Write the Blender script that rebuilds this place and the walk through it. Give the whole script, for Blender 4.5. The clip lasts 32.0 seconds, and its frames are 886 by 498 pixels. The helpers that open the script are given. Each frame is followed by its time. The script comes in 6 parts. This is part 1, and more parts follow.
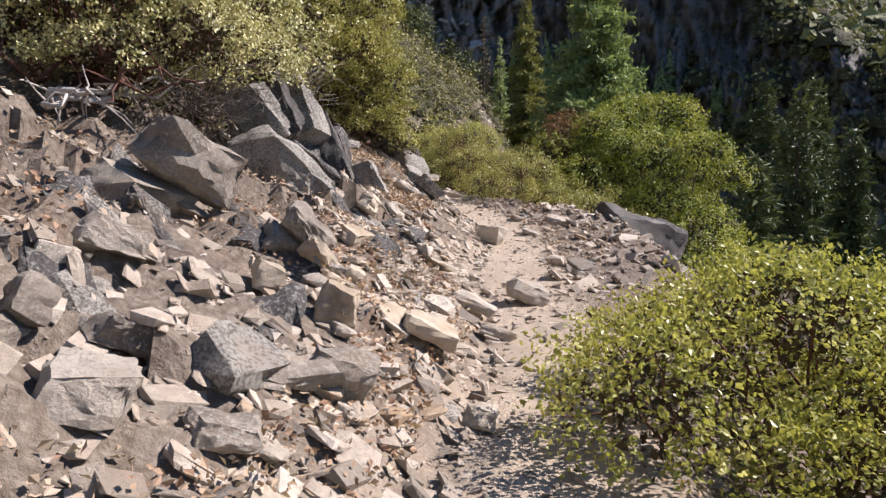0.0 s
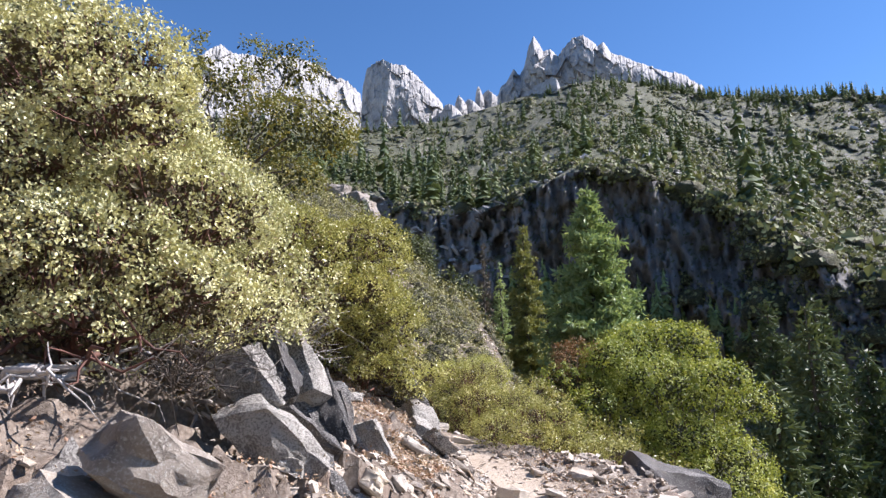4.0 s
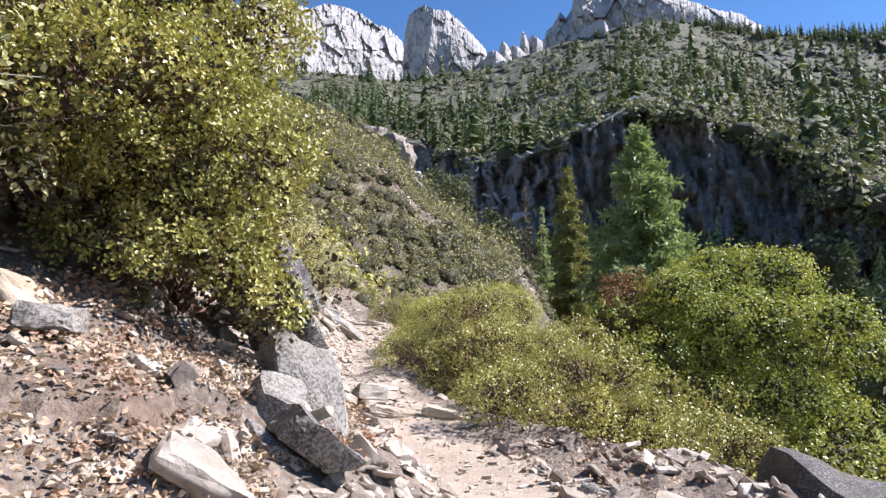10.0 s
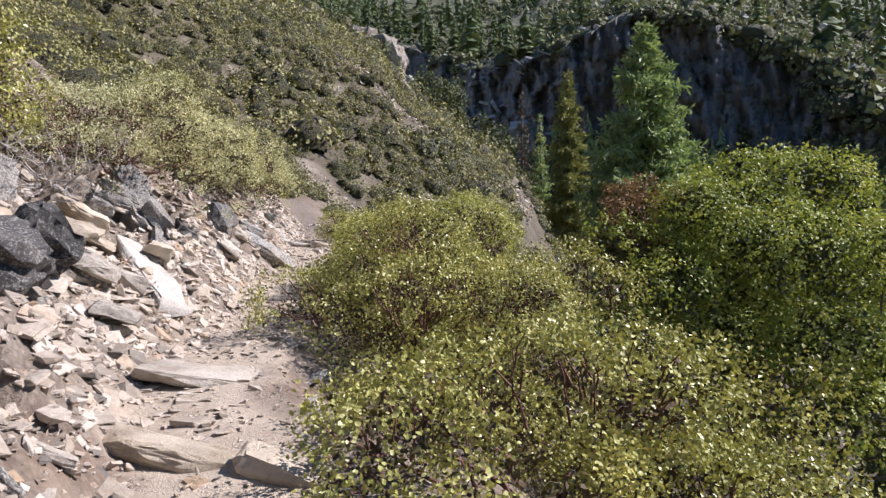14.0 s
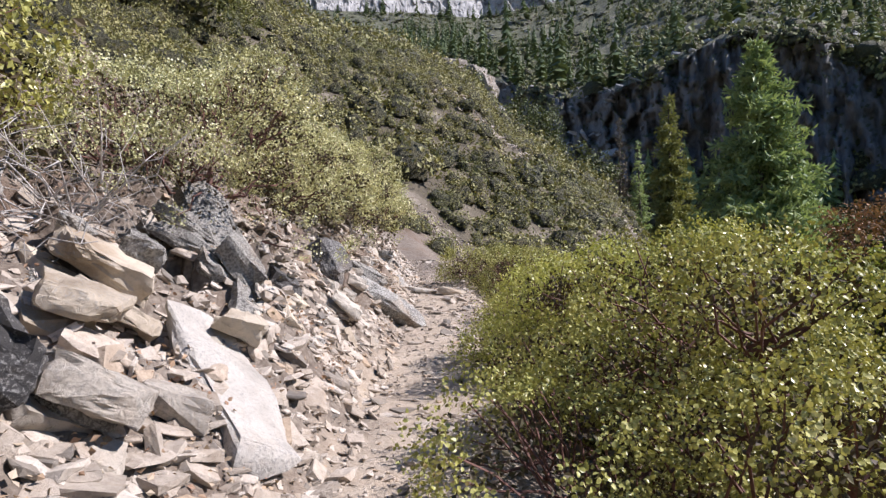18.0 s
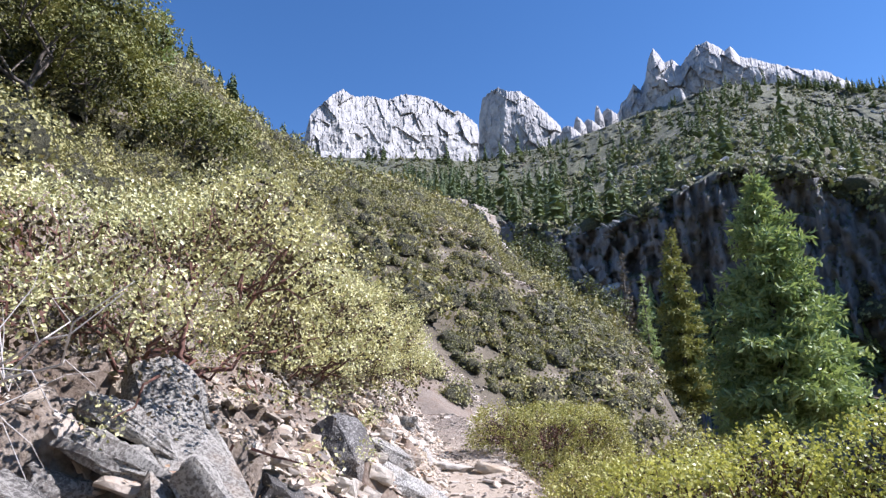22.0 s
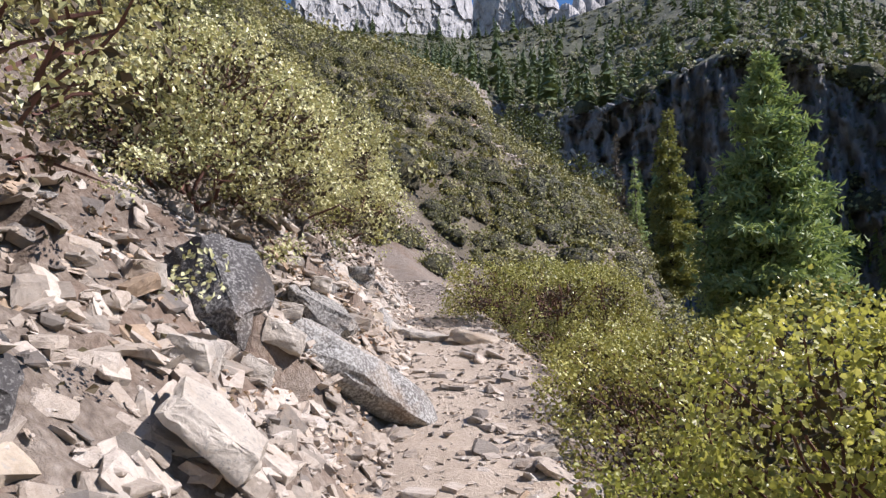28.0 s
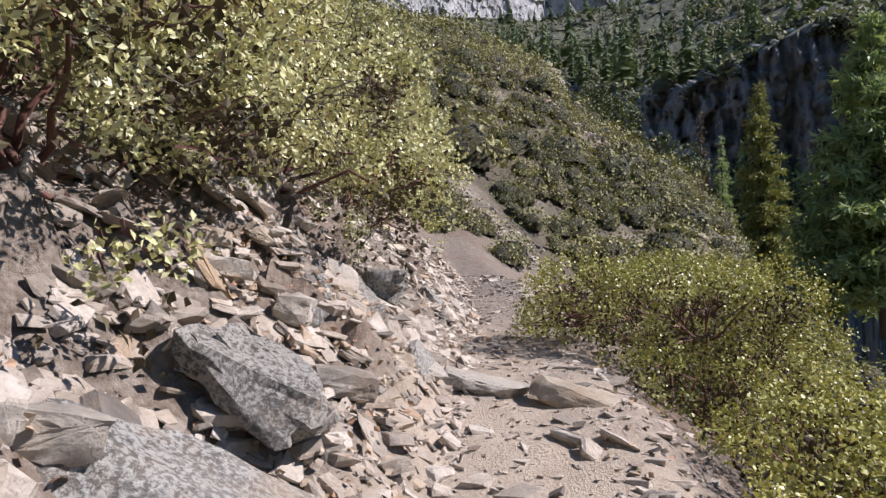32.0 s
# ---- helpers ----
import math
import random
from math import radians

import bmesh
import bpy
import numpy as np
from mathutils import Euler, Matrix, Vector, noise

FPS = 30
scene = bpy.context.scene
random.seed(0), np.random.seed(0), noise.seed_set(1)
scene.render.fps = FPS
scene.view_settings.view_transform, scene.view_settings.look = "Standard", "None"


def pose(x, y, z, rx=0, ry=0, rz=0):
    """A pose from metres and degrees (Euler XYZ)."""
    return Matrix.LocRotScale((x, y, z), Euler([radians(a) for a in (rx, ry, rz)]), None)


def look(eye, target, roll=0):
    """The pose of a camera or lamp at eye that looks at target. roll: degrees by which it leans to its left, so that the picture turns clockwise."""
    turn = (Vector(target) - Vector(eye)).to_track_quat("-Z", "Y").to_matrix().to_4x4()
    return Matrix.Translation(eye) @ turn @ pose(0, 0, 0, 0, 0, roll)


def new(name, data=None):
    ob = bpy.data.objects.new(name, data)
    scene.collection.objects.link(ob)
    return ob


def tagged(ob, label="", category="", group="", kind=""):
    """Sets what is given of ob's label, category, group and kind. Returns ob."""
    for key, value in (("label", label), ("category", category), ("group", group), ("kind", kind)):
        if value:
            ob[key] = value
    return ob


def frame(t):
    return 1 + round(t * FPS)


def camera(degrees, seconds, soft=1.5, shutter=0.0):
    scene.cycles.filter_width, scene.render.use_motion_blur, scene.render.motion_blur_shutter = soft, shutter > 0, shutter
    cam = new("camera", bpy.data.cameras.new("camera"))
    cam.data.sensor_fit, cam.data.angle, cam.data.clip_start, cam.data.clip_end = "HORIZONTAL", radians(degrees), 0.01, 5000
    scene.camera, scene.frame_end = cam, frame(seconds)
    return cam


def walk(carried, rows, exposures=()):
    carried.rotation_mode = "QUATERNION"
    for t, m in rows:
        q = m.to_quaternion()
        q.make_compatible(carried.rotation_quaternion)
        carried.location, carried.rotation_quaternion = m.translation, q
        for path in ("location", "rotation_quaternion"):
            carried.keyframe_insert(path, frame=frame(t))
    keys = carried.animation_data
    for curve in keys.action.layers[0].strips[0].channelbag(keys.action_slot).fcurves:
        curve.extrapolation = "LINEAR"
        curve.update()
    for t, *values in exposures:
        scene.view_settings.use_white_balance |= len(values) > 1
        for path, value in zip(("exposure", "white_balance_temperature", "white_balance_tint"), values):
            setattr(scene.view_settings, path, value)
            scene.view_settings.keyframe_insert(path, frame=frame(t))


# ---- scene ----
cam = camera(66.52, 32.0, soft=1.4)
PATH = [  # seconds, eye x y z, turn to the left, tilt up, roll
    (0.0, -0.181, -2.062, 1.230, -0.56, -6.55, -0.79),
    (0.5, -0.282, -1.747, 1.372, -0.15, -3.53, -1.34),
    (1.0, -0.275, -1.535, 1.517, -0.03, 2.45, -2.60),
    (1.5, -0.246, -1.483, 1.579, -0.04, 5.84, -1.99),
    (2.0, -0.242, -1.532, 1.595, -0.22, 7.65, -2.11),
    (2.5, -0.265, -1.553, 1.613, -0.66, 7.71, -1.89),
    (3.0, -0.299, -1.525, 1.652, -0.98, 8.02, -2.08),
    (3.5, -0.334, -1.478, 1.677, -0.95, 10.86, -1.91),
    (5.5, 0.015, -0.428, 1.468, -0.26, 12.72, -0.63),
    (6.0, 0.000, 0.000, 1.500, -0.07, 12.17, -1.00),
    (6.5, 0.143, 0.525, 1.528, -0.38, 11.67, -1.46),
    (7.0, 0.213, 1.038, 1.515, -0.20, 12.11, -1.07),
    (7.5, 0.331, 1.579, 1.537, -0.09, 12.17, -1.53),
    (8.0, 0.517, 2.149, 1.538, 0.08, 11.69, -1.45),
    (8.5, 0.603, 2.700, 1.494, 0.57, 10.81, -1.38),
    (9.0, 0.707, 3.277, 1.455, 0.93, 9.94, -1.45),
    (9.5, 0.702, 3.827, 1.465, 1.56, 9.17, -0.93),
    (10.0, 0.551, 4.342, 1.477, 3.09, 7.88, -0.92),
    (10.5, 0.450, 4.835, 1.453, 4.51, 6.64, -1.22),
    (11.0, 0.439, 5.283, 1.468, 5.07, 5.58, -1.06),
    (11.5, 0.498, 5.764, 1.592, 5.40, 4.53, -2.00),
    (12.0, 0.721, 6.241, 1.550, 4.73, 2.22, -1.98),
    (12.5, 0.970, 6.716, 1.573, 2.96, 1.03, -1.42),
    (13.0, 1.088, 7.221, 1.632, 2.15, 0.23, -1.20),
    (13.5, 1.146, 7.650, 1.690, 2.11, 0.34, -1.17),
    (14.0, 1.121, 8.101, 1.778, 3.01, 0.35, -0.90),
    (14.5, 0.963, 8.542, 1.869, 4.76, 1.11, -0.94),
    (15.0, 0.847, 8.974, 1.875, 6.26, 2.16, -1.02),
    (15.5, 0.678, 9.349, 1.870, 7.76, 2.61, -0.53),
    (17.5, -0.109, 10.868, 2.010, 10.05, 2.90, -0.69),
    (18.0, -0.350, 11.309, 2.071, 10.14, 3.18, -0.82),
    (18.5, -0.648, 11.681, 2.126, 10.18, 3.69, -0.55),
    (19.0, -0.840, 11.990, 2.266, 10.19, 4.81, -1.45),
    (19.5, -0.900, 12.362, 2.355, 10.08, 4.68, -2.16),
    (20.0, -0.990, 12.646, 2.375, 10.13, 5.12, -1.44),
    (20.5, -1.096, 12.889, 2.470, 10.28, 9.39, -1.73),
    (21.0, -1.138, 12.975, 2.532, 10.13, 12.33, -2.13),
    (21.5, -1.112, 12.995, 2.537, 9.93, 14.28, -2.03),
    (22.0, -1.097, 12.988, 2.528, 9.93, 14.76, -1.96),
    (22.5, -1.106, 13.004, 2.526, 9.80, 14.47, -1.96),
    (23.0, -1.095, 13.040, 2.517, 9.11, 14.07, -1.84),
    (23.5, -1.071, 13.057, 2.501, 6.38, 13.38, -1.55),
    (24.0, -1.031, 13.064, 2.487, 1.25, 11.98, -1.19),
    (24.5, -0.994, 13.094, 2.476, -5.49, 10.44, -0.90),
    (26.5, -1.206, 14.622, 2.257, -15.40, 4.17, 0.53),
    (27.0, -1.285, 15.015, 2.278, -3.92, 3.78, -0.22),
    (27.5, -1.312, 15.390, 2.288, 3.32, 4.03, -0.71),
    (28.0, -1.419, 15.738, 2.291, 9.07, 4.81, -0.45),
    (28.5, -1.479, 16.027, 2.326, 11.43, 5.56, -1.23),
    (29.0, -1.548, 16.352, 2.363, 12.85, 5.49, -1.25),
    (29.5, -1.656, 16.668, 2.396, 13.67, 5.40, -1.43),
    (30.0, -1.655, 16.994, 2.418, 14.14, 5.34, -1.60),
    (30.5, -1.720, 17.340, 2.441, 14.49, 4.81, -0.76),
    (31.0, -1.778, 17.654, 2.521, 14.73, 4.51, -1.01),
    (31.5, -1.785, 17.991, 2.539, 14.97, 4.30, -1.02),
    (32.0, -1.842, 18.328, 2.539, 15.27, 3.73, -0.52),
]
walk(cam, [(t, pose(x, y, z, 90 + tilt, 0, turn) @ pose(0, 0, 0, 0, 0, roll)) for t, x, y, z, turn, tilt, roll in PATH],
     exposures=[(0.0, 0.64, 6500, 20), (2.0, 1.02, 6120, 20), (9.0, 1.19, 6020, 20), (12.0, 0.82, 6080, 20), (13.0, 0.72, 6080, 20), (19.5, 0.62, 6020, 20), (21.5, 1.04, 5770, 20), (24.5, 1.13, 5770, 20), (26.5, 1.02, 5980, 20), (27.0, 0.80, 6080, 20), (28.0, 0.66, 6100, 20), (30.0, 0.56, 6100, 20), (32.0, 0.47, 6100, 20)])
import collections
# ---- world and sun ----
SUN_AZ, SUN_EL = 80.0, 43.0     # degrees to the right of +y, degrees above the horizon
world = bpy.data.worlds.new("sky")
scene.world = world
world.use_nodes = True
wn = world.node_tree
sky = wn.nodes.new("ShaderNodeTexSky")
sky.sky_type = "NISHITA"
sky.sun_disc = False
sky.sun_elevation, sky.sun_rotation = radians(SUN_EL), radians(SUN_AZ)
sky.altitude, sky.air_density, sky.dust_density, sky.ozone_density = 900, 1.0, 0.0, 2.0
deep = wn.nodes.new("ShaderNodeHueSaturation")
deep.inputs["Saturation"].default_value = 1.2
wn.links.new(sky.outputs[0], deep.inputs["Color"])
wn.links.new(deep.outputs[0], wn.nodes["Background"].inputs[0])
wn.nodes["Background"].inputs[1].default_value = 0.078
sun = new("sun", bpy.data.lights.new("sun", "SUN"))
sun.data.energy, sun.data.angle, sun.data.color = 5.0, radians(0.5), (1.0, 0.95, 0.88)
sd = Vector((math.sin(radians(SUN_AZ)) * math.cos(radians(SUN_EL)), math.cos(radians(SUN_AZ)) * math.cos(radians(SUN_EL)), math.sin(radians(SUN_EL))))
sun.matrix_world = look(sd * 50, (0, 0, 0))

# ---- small tools ----


def lattice(ix, iy, iz, seed):
    h = (ix.astype(np.int64) * 374761393 + iy.astype(np.int64) * 668265263 + iz.astype(np.int64) * 2147483647 + seed * 974634777) & 0xFFFFFFFF
    h = ((h ^ (h >> 13)) * 1274126177) & 0xFFFFFFFF
    h = h ^ (h >> 16)
    return (h & 0xFFFF) / 65535.0


def vnoise(x, y, z=0.0, seed=0):
    """Smooth value noise in -1..1 on arrays."""
    x, y, z = np.broadcast_arrays(np.asarray(x, float), np.asarray(y, float), np.asarray(z, float))
    fx, fy, fz = np.floor(x), np.floor(y), np.floor(z)
    u, v, w = x - fx, y - fy, z - fz
    u, v, w = u * u * (3 - 2 * u), v * v * (3 - 2 * v), w * w * (3 - 2 * w)
    total = 0
    for a in (0, 1):
        for b in (0, 1):
            for c in (0, 1):
                k = lattice(fx + a, fy + b, fz + c, seed)
                total = total + k * (u if a else 1 - u) * (v if b else 1 - v) * (w if c else 1 - w)
    return total * 2 - 1


def fbm(x, y, z=0.0, octaves=4, seed=0):
    total, amp = 0, 0.5
    for o in range(octaves):
        total = total + amp * vnoise(np.asarray(x) * 2 ** o, np.asarray(y) * 2 ** o, np.asarray(z) * 2 ** o, seed + o)
        amp *= 0.5
    return total


def mesh_np(name, verts, faces, smooth=False):
    """A mesh from arrays: faces is one array of equal corner counts."""
    me = bpy.data.meshes.new(name)
    verts, faces = np.asarray(verts, np.float32), np.asarray(faces, np.int32)
    n, k = faces.shape
    me.vertices.add(len(verts))
    me.vertices.foreach_set("co", verts.ravel())
    me.loops.add(n * k)
    me.loops.foreach_set("vertex_index", faces.ravel())
    me.polygons.add(n)
    me.polygons.foreach_set("loop_start", np.arange(0, n * k, k, dtype=np.int32))
    me.polygons.foreach_set("use_smooth", np.full(n, smooth))
    me.update(calc_edges=True)
    return me


def place(name, me, material, parent=None, at=None, label=""):
    ob = new(name, me)
    if material is not None and not me.materials:
        me.materials.append(material)
    if parent is not None:
        ob.parent = parent
    if at is not None:
        ob.matrix_basis = at
    if label:
        ob["label"] = label
    return ob


def empty(name, at, label, category, group="", kind=""):
    ob = new(name)
    ob.empty_display_size = 0.1
    ob.matrix_basis = at
    return tagged(ob, label, category, group, kind)


def smoothstep(a, b, x):
    t = np.clip((x - a) / (b - a), 0, 1)
    return t * t * (3 - 2 * t)


# ---- materials ----
def material(name):
    m = bpy.data.materials.new(name)
    m.use_nodes = True
    nt = m.node_tree
    return m, nt, nt.nodes["Principled BSDF"], nt.nodes["Material Output"]


def noise_node(nt, scale, detail=5, rough=0.6, coord=None, kind="ShaderNodeTexNoise"):
    n = nt.nodes.new(kind)
    n.inputs["Scale"].default_value = scale
    if kind == "ShaderNodeTexNoise":
        n.inputs["Detail"].default_value = detail
        n.inputs["Roughness"].default_value = rough
    if coord is not None:
        nt.links.new(coord, n.inputs["Vector"])
    return n


def ramp(nt, source, stops):
    r = nt.nodes.new("ShaderNodeValToRGB")
    while len(r.color_ramp.elements) < len(stops):
        r.color_ramp.elements.new(0.5)
    for e, (p, c) in zip(r.color_ramp.elements, stops):
        e.position, e.color = p, (*c, 1)
    nt.links.new(source, r.inputs[0])
    return r.outputs[0]


def grade(nt, source, lo, hi, top=1.0):
    """0 below lo, top above hi."""
    r = nt.nodes.new("ShaderNodeMapRange")
    r.inputs[1].default_value, r.inputs[2].default_value, r.inputs[4].default_value = lo, hi, top
    nt.links.new(source, r.inputs[0])
    return r.outputs[0]


def mix(nt, factor, a, b, how="MIX"):
    n = nt.nodes.new("ShaderNodeMix")
    n.data_type, n.blend_type = "RGBA", how
    for socket, v in ((n.inputs[0], factor), (n.inputs[6], a), (n.inputs[7], b)):
        if isinstance(v, (int, float)):
            socket.default_value = v
        elif isinstance(v, tuple):
            socket.default_value = (*v, 1)
        else:
            nt.links.new(v, socket)
    return n.outputs[2]


def bump(nt, bsdf, height, strength, distance):
    b = nt.nodes.new("ShaderNodeBump")
    b.inputs["Strength"].default_value, b.inputs["Distance"].default_value = strength, distance
    nt.links.new(height, b.inputs["Height"])
    nt.links.new(b.outputs[0], bsdf.inputs["Normal"])


def coords(nt, which="Object"):
    return nt.nodes.new("ShaderNodeTexCoord").outputs[which]


def rand(nt):
    return nt.nodes.new("ShaderNodeObjectInfo").outputs["Random"]


def layered(nt, scale):
    """Noise drawn out into thin beds."""
    m = nt.nodes.new("ShaderNodeMapping")
    m.inputs["Scale"].default_value = (3.0, 3.0, 9.0)
    m.inputs["Rotation"].default_value = (0.3, 0.2, 0)
    nt.links.new(coords(nt), m.inputs[0])
    return noise_node(nt, scale, 7, 0.7, m.outputs[0]).outputs[0]


def rock_material(name, dark, light, lichen, lichen_amount, scale=1.0, vary=(0.78, 1.08), stain=0.5):
    """Fractured stone: weathered skin over fresh breaks, broken lichen crusts, rust stains, fine relief."""
    m, nt, b, out = material(name)
    co = nt.nodes.new("ShaderNodeNewGeometry").outputs["Position"]
    warp = noise_node(nt, 5 * scale, 3, 0.6, co)
    co = mix(nt, 0.06, co, warp.outputs["Color"], "ADD")
    big = noise_node(nt, 2.6 * scale, 7, 0.62, co)
    fine = noise_node(nt, 42 * scale, 6, 0.65, co)
    mid = tuple(0.6 * p + 0.4 * q for p, q in zip(light, dark))
    col = ramp(nt, big.outputs[0], [(0.34, dark), (0.47, mid), (0.60, light)])
    col = mix(nt, 0.30, col, ramp(nt, fine.outputs[0], [(0.32, (0.45, 0.43, 0.41)), (0.52, (1.0, 0.99, 0.97))]), "MULTIPLY")
    crust = noise_node(nt, 58 * scale, 8, 0.74, co)
    patch = noise_node(nt, 2.1 * scale, 4, 0.6, co)
    both = nt.nodes.new("ShaderNodeMath"); both.operation = "MULTIPLY_ADD"
    both.inputs[1].default_value = 0.32
    nt.links.new(patch.outputs[0], both.inputs[0])
    nt.links.new(crust.outputs[0], both.inputs[2])
    edge = 0.785 - 0.125 * lichen_amount
    col = mix(nt, grade(nt, both.outputs[0], edge - 0.03, edge + 0.06, 0.8), col, lichen)
    rust = noise_node(nt, 2.2 * scale, 5, 0.6, co)
    col = mix(nt, grade(nt, rust.outputs[0], 0.55, 0.74, stain), col, (0.42, 0.27, 0.14))
    beds = layered(nt, scale)
    col = mix(nt, 0.22, col, ramp(nt, beds, [(0.30, (0.45, 0.42, 0.40)), (0.60, (1, 1, 1))]), "MULTIPLY")
    hsv = nt.nodes.new("ShaderNodeHueSaturation")
    mr = nt.nodes.new("ShaderNodeMapRange")
    mr.inputs[3].default_value, mr.inputs[4].default_value = vary
    nt.links.new(rand(nt), mr.inputs[0])
    nt.links.new(mr.outputs[0], hsv.inputs["Value"])
    nt.links.new(col, hsv.inputs["Color"])
    nt.links.new(hsv.outputs[0], b.inputs["Base Color"])
    b.inputs["Roughness"].default_value = 0.86
    high = nt.nodes.new("ShaderNodeMath"); high.operation = "MULTIPLY_ADD"
    high.inputs[1].default_value = 0.5
    nt.links.new(beds, high.inputs[0])
    nt.links.new(crust.outputs[0], high.inputs[2])
    bump(nt, b, high.outputs[0], 0.75, 0.026 / scale)
    return m


ROCK_PALE = rock_material("pale_rock", (0.36, 0.31, 0.25), (0.66, 0.59, 0.49), (0.33, 0.305, 0.265), 0.45)
ROCK_WHITE = rock_material("white_rock", (0.50, 0.455, 0.39), (0.70, 0.65, 0.575), (0.33, 0.31, 0.28), 0.5, stain=0.3)
ROCK_DARK = rock_material("lichen_rock", (0.055, 0.049, 0.044), (0.21, 0.188, 0.163), (0.50, 0.475, 0.415), 1.15)
# dark stone; part of its blackness is bank shade put into the colour
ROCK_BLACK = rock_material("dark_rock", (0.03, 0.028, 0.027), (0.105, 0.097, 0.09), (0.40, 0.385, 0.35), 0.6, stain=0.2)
ROCK_CRUSTED = rock_material("crusted_rock", (0.09, 0.082, 0.075), (0.26, 0.24, 0.21), (0.56, 0.545, 0.49), 1.05)
ROCK_DUSTY = rock_material("dusty_rock", (0.15, 0.125, 0.10), (0.40, 0.345, 0.28), (0.50, 0.465, 0.40), 0.7)
ROCK_FAR = rock_material("hillside_rock", (0.20, 0.17, 0.135), (0.42, 0.37, 0.31), (0.30, 0.28, 0.25), 0.4, 0.12)
ROCK_TAN = rock_material("ochre_rock", (0.38, 0.295, 0.20), (0.68, 0.58, 0.445), (0.46, 0.42, 0.36), 0.3)


def ground_material():
    m, nt, b, out = material("ground")
    co = nt.nodes.new("ShaderNodeNewGeometry").outputs["Position"]
    zone = nt.nodes.new("ShaderNodeAttribute"); zone.attribute_name = "trail"
    far = nt.nodes.new("ShaderNodeAttribute"); far.attribute_name = "wild"
    big = noise_node(nt, 0.9, 5, 0.6, co)
    mid = noise_node(nt, 7, 6, 0.7, co)
    fine = noise_node(nt, 60, 4, 0.7, co)
    cell = noise_node(nt, 26, coord=co, kind="ShaderNodeTexVoronoi")
    dirt = mix(nt, 0.5, ramp(nt, big.outputs[0], [(0.3, (0.48, 0.375, 0.265)), (0.7, (0.67, 0.555, 0.425))]), ramp(nt, mid.outputs[0], [(0.3, (0.43, 0.345, 0.26)), (0.7, (0.69, 0.60, 0.485))]))
    scree = mix(nt, 0.5, ramp(nt, mid.outputs[0], [(0.28, (0.11, 0.085, 0.065)), (0.5, (0.26, 0.21, 0.16)), (0.75, (0.40, 0.345, 0.28))]), ramp(nt, cell.outputs["Distance"], [(0.0, (0.44, 0.39, 0.33)), (0.5, (0.25, 0.205, 0.16)), (0.8, (0.12, 0.09, 0.07))]))
    scree = mix(nt, ramp(nt, big.outputs[0], [(0.48, (0, 0, 0)), (0.66, (0.6, 0.6, 0.6))]), scree, ramp(nt, mid.outputs[0], [(0.3, (0.09, 0.05, 0.03)), (0.7, (0.30, 0.19, 0.12))]))
    col = mix(nt, zone.outputs["Fac"], scree, dirt)
    soil = ramp(nt, noise_node(nt, 0.25, 8, 0.7, co).outputs[0], [(0.35, (0.085, 0.07, 0.045)), (0.56, (0.15, 0.125, 0.085)), (0.70, (0.42, 0.37, 0.30))])
    col = mix(nt, far.outputs["Fac"], col, soil)
    col = mix(nt, 1.0, col, ramp(nt, fine.outputs[0], [(0.3, (0.70, 0.68, 0.66)), (0.7, (1.0, 1.0, 1.0))]), "MULTIPLY")
    nt.links.new(col, b.inputs["Base Color"])
    b.inputs["Roughness"].default_value = 0.95
    add = nt.nodes.new("ShaderNodeMath"); add.operation = "ADD"
    nt.links.new(mid.outputs[0], add.inputs[0])
    nt.links.new(fine.outputs[0], add.inputs[1])
    bump(nt, b, add.outputs[0], 0.7, 0.035)
    return m


def leaf_material(name, shades, gloss=0.35, sheer=0.35, bright=1.0, tuft=4.0):
    """Leaves: shade differs leaf by leaf; light passes into them."""
    m, nt, b, out = material(name)
    isl = nt.nodes.new("ShaderNodeNewGeometry").outputs["Random Per Island"]
    pos = nt.nodes.new("ShaderNodeNewGeometry").outputs["Position"]
    vary = nt.nodes.new("ShaderNodeMapRange")
    vary.inputs[1].default_value, vary.inputs[2].default_value = 0.3, 0.7
    nt.links.new(noise_node(nt, tuft, 2, 0.5, pos).outputs[0], vary.inputs[0])
    isl = mix(nt, 0.36, vary.outputs[0], isl)
    col = ramp(nt, isl, [(i / max(1, len(shades) - 1), tuple(v * bright for v in s)) for i, s in enumerate(shades)])
    patch = noise_node(nt, tuft * 0.25, 3, 0.5, pos)
    col = mix(nt, 0.6, col, ramp(nt, patch.outputs[0], [(0.3, (0.66, 0.72, 0.66)), (0.7, (1.0, 0.97, 0.86))]), "MULTIPLY")
    nt.links.new(col, b.inputs["Base Color"])
    b.inputs["Roughness"].default_value = gloss
    b.inputs["Specular IOR Level"].default_value = 0.4
    tr = nt.nodes.new("ShaderNodeBsdfTranslucent")
    warm = mix(nt, 1.0, col, (1.0, 0.97, 0.6), "MULTIPLY")
    nt.links.new(warm, tr.inputs[0])
    ms = nt.nodes.new("ShaderNodeMixShader")
    ms.inputs[0].default_value = sheer * 0.55
    nt.links.new(b.outputs[0], ms.inputs[1])
    nt.links.new(tr.outputs[0], ms.inputs[2])
    nt.links.new(ms.outputs[0], out.inputs[0])
    return m


